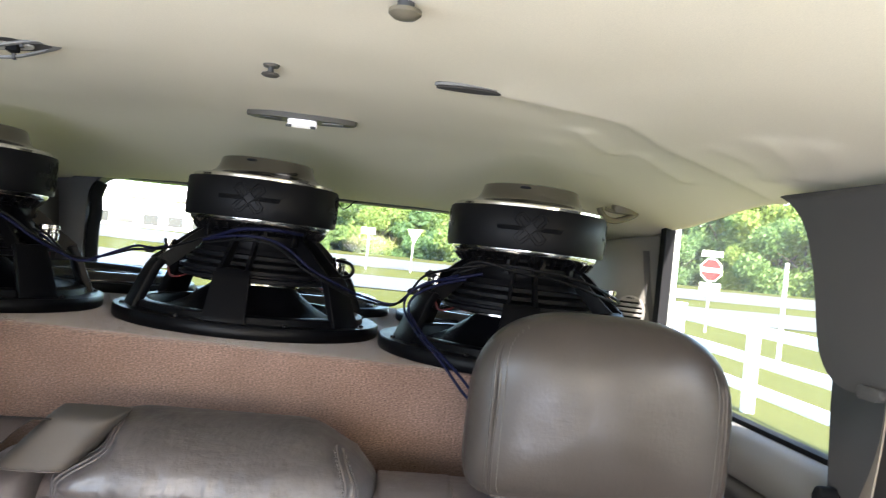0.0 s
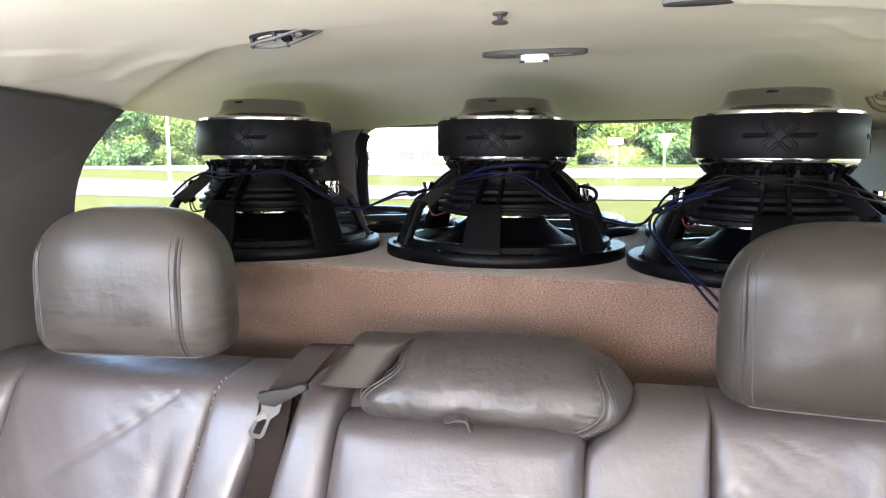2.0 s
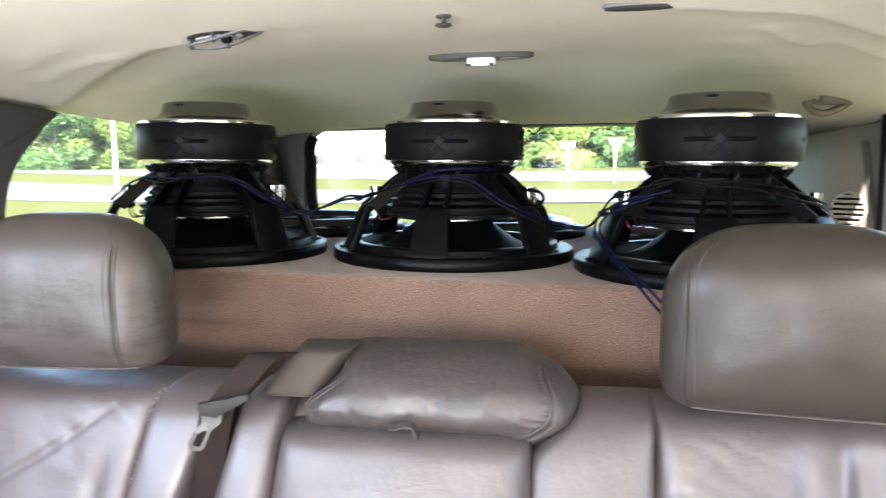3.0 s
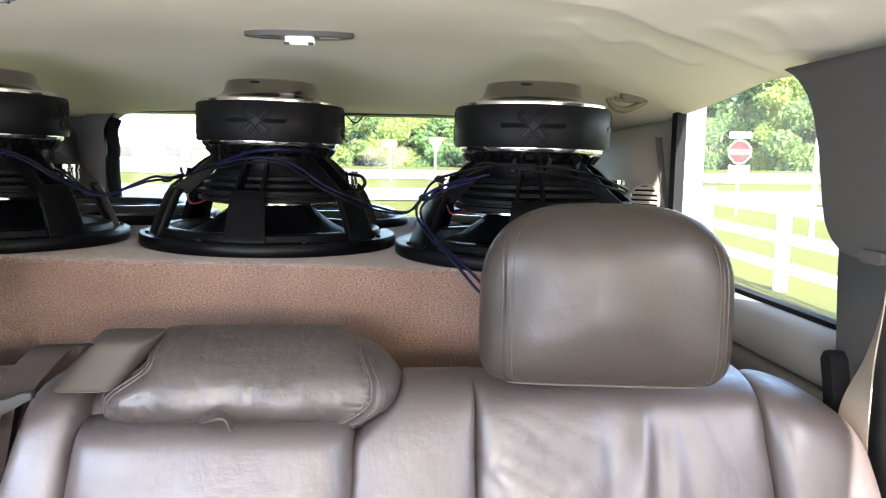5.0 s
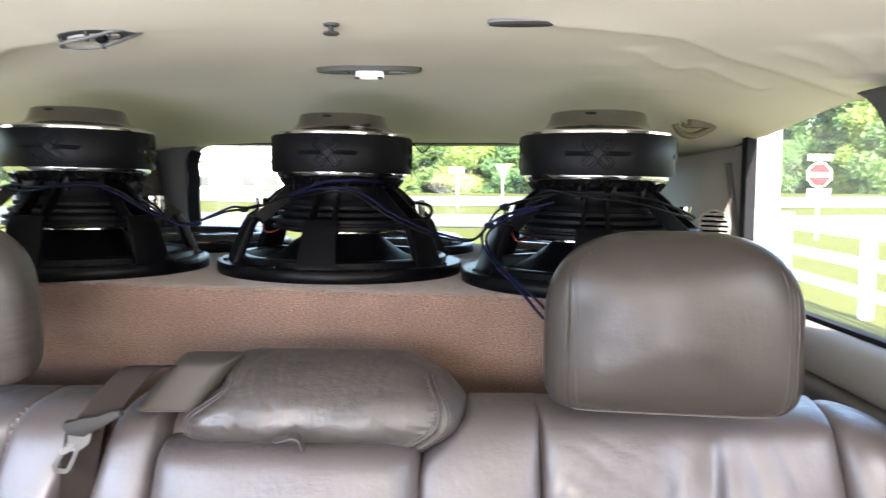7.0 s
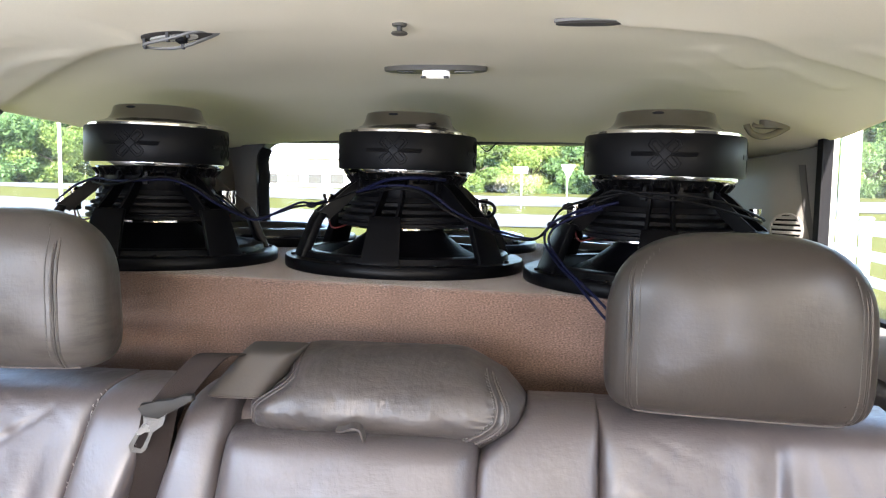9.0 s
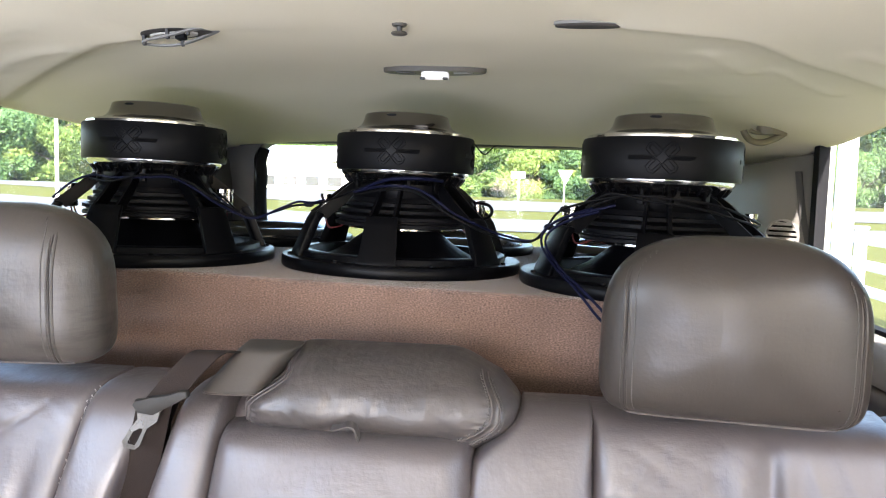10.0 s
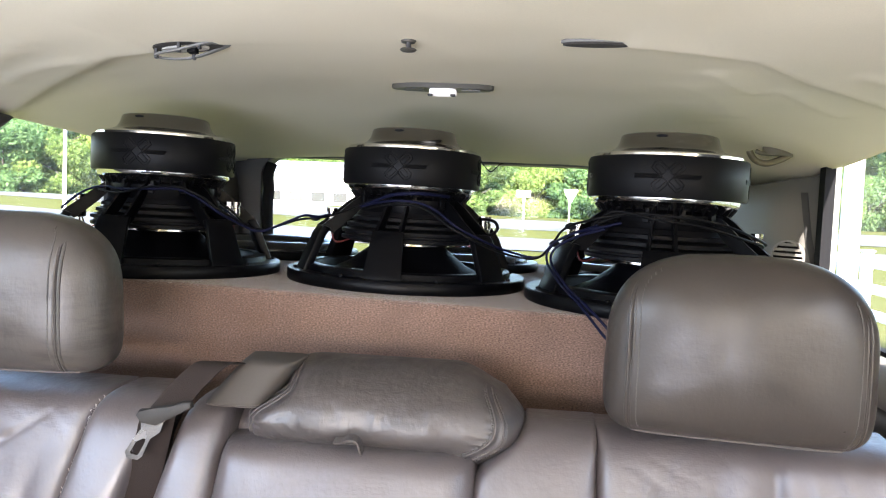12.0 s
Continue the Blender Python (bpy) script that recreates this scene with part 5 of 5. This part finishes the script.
def crown_mesh(seed, high, wide, leaves, size):
    """Many small leaf clumps, gathered on limbs, with gaps between."""
    rng = np.random.default_rng(seed)
    lobes = [(rng.normal(0, wide * 0.42), rng.normal(0, wide * 0.42), high * rng.uniform(0.04, 0.95), wide * rng.uniform(0.25, 0.48)) for _ in range(24)]
    verts, faces = [], []
    for k in range(leaves):
        cx, cy, cz, r = lobes[k % len(lobes)]
        d = rng.normal(size=3)
        d /= np.linalg.norm(d)
        taper = 1.0 - 0.45 * max(0.0, cz / high - 0.5)
        c = np.array([cx, cy, cz]) * (taper, taper, 1) + d * r * rng.uniform(0.55, 1.05) * (1, 1, 0.8)
        a = rng.normal(size=3)
        a /= np.linalg.norm(a)
        b = np.cross(a, rng.normal(size=3))
        b /= np.linalg.norm(b)
        s = size * rng.uniform(0.5, 1.2)
        n = len(verts)
        verts += [tuple(c - a * s), tuple(c + b * s * 0.55), tuple(c + a * s), tuple(c - b * s * 0.55)]
        faces.append((n, n + 1, n + 2, n + 3))
    me = bpy.data.meshes.new("crown")
    me.from_pydata(verts, [], faces)
    me.materials.append(LEAF)
    return me


def tree(seed, high, wide, leaves, size):
    ob = thing("tree", "leafy green broadleaf tree in full sun", "tree", "trees along the far road", place=(0, 0, 0))
    rng = random.Random(seed)
    bm = bmesh.new()
    top = Vector((rng.uniform(-0.4, 0.4), rng.uniform(-0.4, 0.4), high * 0.75))
    pts = smooth_path([(0, 0, -0.4), (0.05, 0.04, high * 0.2), (top.x * 0.5, top.y * 0.5, high * 0.45), top], 4)
    rings = []
    for k, p in enumerate(pts):
        r = 0.26 * (1 - 0.85 * k / (len(pts) - 1))
        rings.append([bm.verts.new(p + Vector((r * math.cos(j * math.pi / 4), r * math.sin(j * math.pi / 4), 0))) for j in range(8)])
    for a, b in zip(rings, rings[1:]):
        for j in range(8):
            bm.faces.new((a[j], a[(j + 1) % 8], b[(j + 1) % 8], b[j]))
    for k in range(7):
        base = pts[2 + k % (len(pts) - 3)]
        ang = rng.uniform(0, 6.28)
        end = base + Vector((math.cos(ang), math.sin(ang), 0.7)) * wide * rng.uniform(0.4, 0.75)
        add_tube(bm, [base, (base + end) / 2 + Vector((0, 0, 0.2)), end], 0.06, 5)
    part("trunk", bm, BARK, ob)
    part("crown", crown_mesh(seed, high, wide, leaves, size), None, ob)
    return ob


kinds = [tree(11, 11.0, 4.2, 15000, 0.26), tree(12, 13.0, 4.8, 17000, 0.27), tree(13, 8.5, 4.0, 14000, 0.25), tree(14, 6.0, 3.6, 14000, 0.22)]
rng = random.Random(21)
spots = []
for k in range(64):
    x = -92 + 184 * k / 63 + rng.uniform(-1.5, 1.5)
    y = 84 + rng.uniform(-4, 9) - 14 * step(12, 45, x) - 8 * step(-40, -75, x)
    spots.append((x, y, k))
for x, y, k in spots:
    for row in range(3):
        kind = kinds[(k * 7 + row * 3) % 3] if row else kinds[3]
        px, py = x + rng.uniform(-1, 1), y + row * 7 + (6 if -36 < x < -10 else 0)
        s = rng.uniform(0.85, 1.25)
        copy_thing(kind, pose(px, py, ground_z(px, py) - 0.3, 0, 0, rng.uniform(0, 360)) @ Matrix.Scale(s, 4))
for ob in kinds:
    x = rng.uniform(-30, 60)
    ob.matrix_basis = pose(x, 104, ground_z(x, 104) - 0.3)


# the long white building
def long_building(x0, x1, y, depth):
    zb = ground_z((x0 + x1) / 2, y) - 0.1
    ob = thing("building", "long low white building with a row of grey windows", "building", place=((x0 + x1) / 2, y, zb))
    under(ob, "wall", box(x0, x1, y, y + depth, zb, zb + 3.3), SIDING)
    under(ob, "roof", slab([(y - 0.5, zb + 3.15), (y + depth / 2, zb + 4.7), (y + depth + 0.5, zb + 3.15), (y + depth + 0.5, zb + 3.0), (y - 0.5, zb + 3.0)], "x", x0 - 0.6, x1 + 0.6), ROOFING)
    n = int((x1 - x0) / 2.1)
    for k in range(n):
        x = x0 + (k + 0.5) * (x1 - x0) / n
        w = under(ob, "window", box(x - 0.80, x + 0.80, y - 0.05, y + 0.01, zb + 0.35, zb + 1.50), PAINT)
        pane_ = part("pane", box(x - 0.72 - ob.location.x, x + 0.72 - ob.location.x, -0.07, -0.045, 0.43, 1.42), DARK_PANE, w)


long_building(-33.0, -14.5, 74.0, 8.0)


# signs
def sign_post(ob, x, y, z0, z1, r=0.035):
    under(ob, "post", box(x - r, x + r, y, y + 0.05, z0, z1, 0.008, 1), POST)


def octagon(cx, cz, r):
    return [(cx + r * math.cos(radians(22.5 + 45 * k)), cz + r * math.sin(radians(22.5 + 45 * k))) for k in range(8)]


sx, sy = 10.85, 21.8
stop = thing("road_sign", "red and white octagonal road sign with two plates on a post", "road sign", place=(sx, sy, 0))
sign_post(stop, sx, sy, ground_z(sx, sy), 2.5)
under(stop, "sign_plate", slab(octagon(sx, 1.93, 0.375), "y", sy - 0.012, sy - 0.006), SIGN_WHITE)
under(stop, "sign_face", slab(octagon(sx, 1.93, 0.345), "y", sy - 0.018, sy - 0.0125), SIGN_RED)
under(stop, "white_bar", box(sx - 0.30, sx + 0.30, sy - 0.024, sy - 0.0185, 1.865, 1.995), SIGN_WHITE)
under(stop, "upper_plate", box(sx - 0.34, sx + 0.34, sy - 0.012, sy - 0.006, 2.34, 2.52), SIGN_WHITE)
under(stop, "lower_plate", box(sx - 0.33, sx + 0.33, sy - 0.012, sy - 0.006, 1.15, 1.53), SIGN_WHITE)

yx, yy = 3.25, 45.0
give = thing("road_sign", "white triangular road sign on a thin post", "road sign", place=(yx, yy, 0))
sign_post(give, yx - 0.05, yy, ground_z(yx, yy), 2.75, 0.04)
under(give, "sign_plate", slab([(yx - 0.44, 2.90), (yx + 0.44, 2.90), (yx, 2.02)], "y", yy - 0.012, yy - 0.004), SIGN_WHITE)
px = 0.43
plate = thing("road_sign", "white rectangular road sign on a thin post", "road sign", place=(px, yy, 0))
sign_post(plate, px + 0.05, yy, ground_z(px, yy), 2.6, 0.04)
under(plate, "sign_plate", box(px - 0.42, px + 0.42, yy - 0.012, yy - 0.004, 2.36, 2.74), SIGN_WHITE)


def utility_pole(x, y, high, r, label):
    ob = thing("utility_pole", label, "pole", place=(x, y, ground_z(x, y)))
    bm = lathe([(0.0, -0.2), (r, -0.2), (r * 0.8, high), (0.0, high)], 14)
    part("pole", bm, PAINT, ob)
    return ob


utility_pole(4.41, 10.0, 7.0, 0.125, "white painted utility pole near the fence")
utility_pole(-22.6, 35.2, 8.0, 0.09, "thin white utility pole in the grass")
utility_pole(9.3, 15.2, 2.15, 0.05, "thin white marker post behind the fence")


# white board fence
def fence():
    ob = thing("fence", "white painted board fence with three rails", "fence", place=(5.13, 8.90, 0))
    way = Vector((0.04, 1.0, 0)).normalized()
    side = Vector((way.y, -way.x, 0))
    start = Vector((5.13, 8.90, 0)) - way * 2.4 * 4
    for k in range(11):
        p = start + way * 2.4 * k
        z = ground_z(p.x, p.y)
        bm = box(-0.065, 0.065, -0.065, 0.065, -0.1, 1.16, 0.006, 1)
        add_box(bm, -0.085, 0.085, -0.085, 0.085, 1.16, 1.20, 0.012, 1)
        bmesh.ops.rotate(bm, verts=bm.verts, cent=(0, 0, 0), matrix=Matrix.Rotation(math.atan2(way.y, way.x), 3, "Z"))
        bmesh.ops.translate(bm, verts=bm.verts, vec=p + Vector((0, 0, z)))
        under(ob, "post", bm, PAINT)
        if k < 10:
            for h in (0.31, 0.67, 1.03):
                q = start + way * 2.4 * (k + 1)
                bm = box(0.0, 2.4, -0.02, 0.02, h - 0.07, h + 0.07, 0.005, 1)
                bmesh.ops.rotate(bm, verts=bm.verts, cent=(0, 0, 0), matrix=Matrix.Rotation(math.atan2(way.y, way.x), 3, "Z"))
                bmesh.ops.translate(bm, verts=bm.verts, vec=p + Vector((0, 0, z)))
                under(ob, "rail", bm, PAINT)


fence()
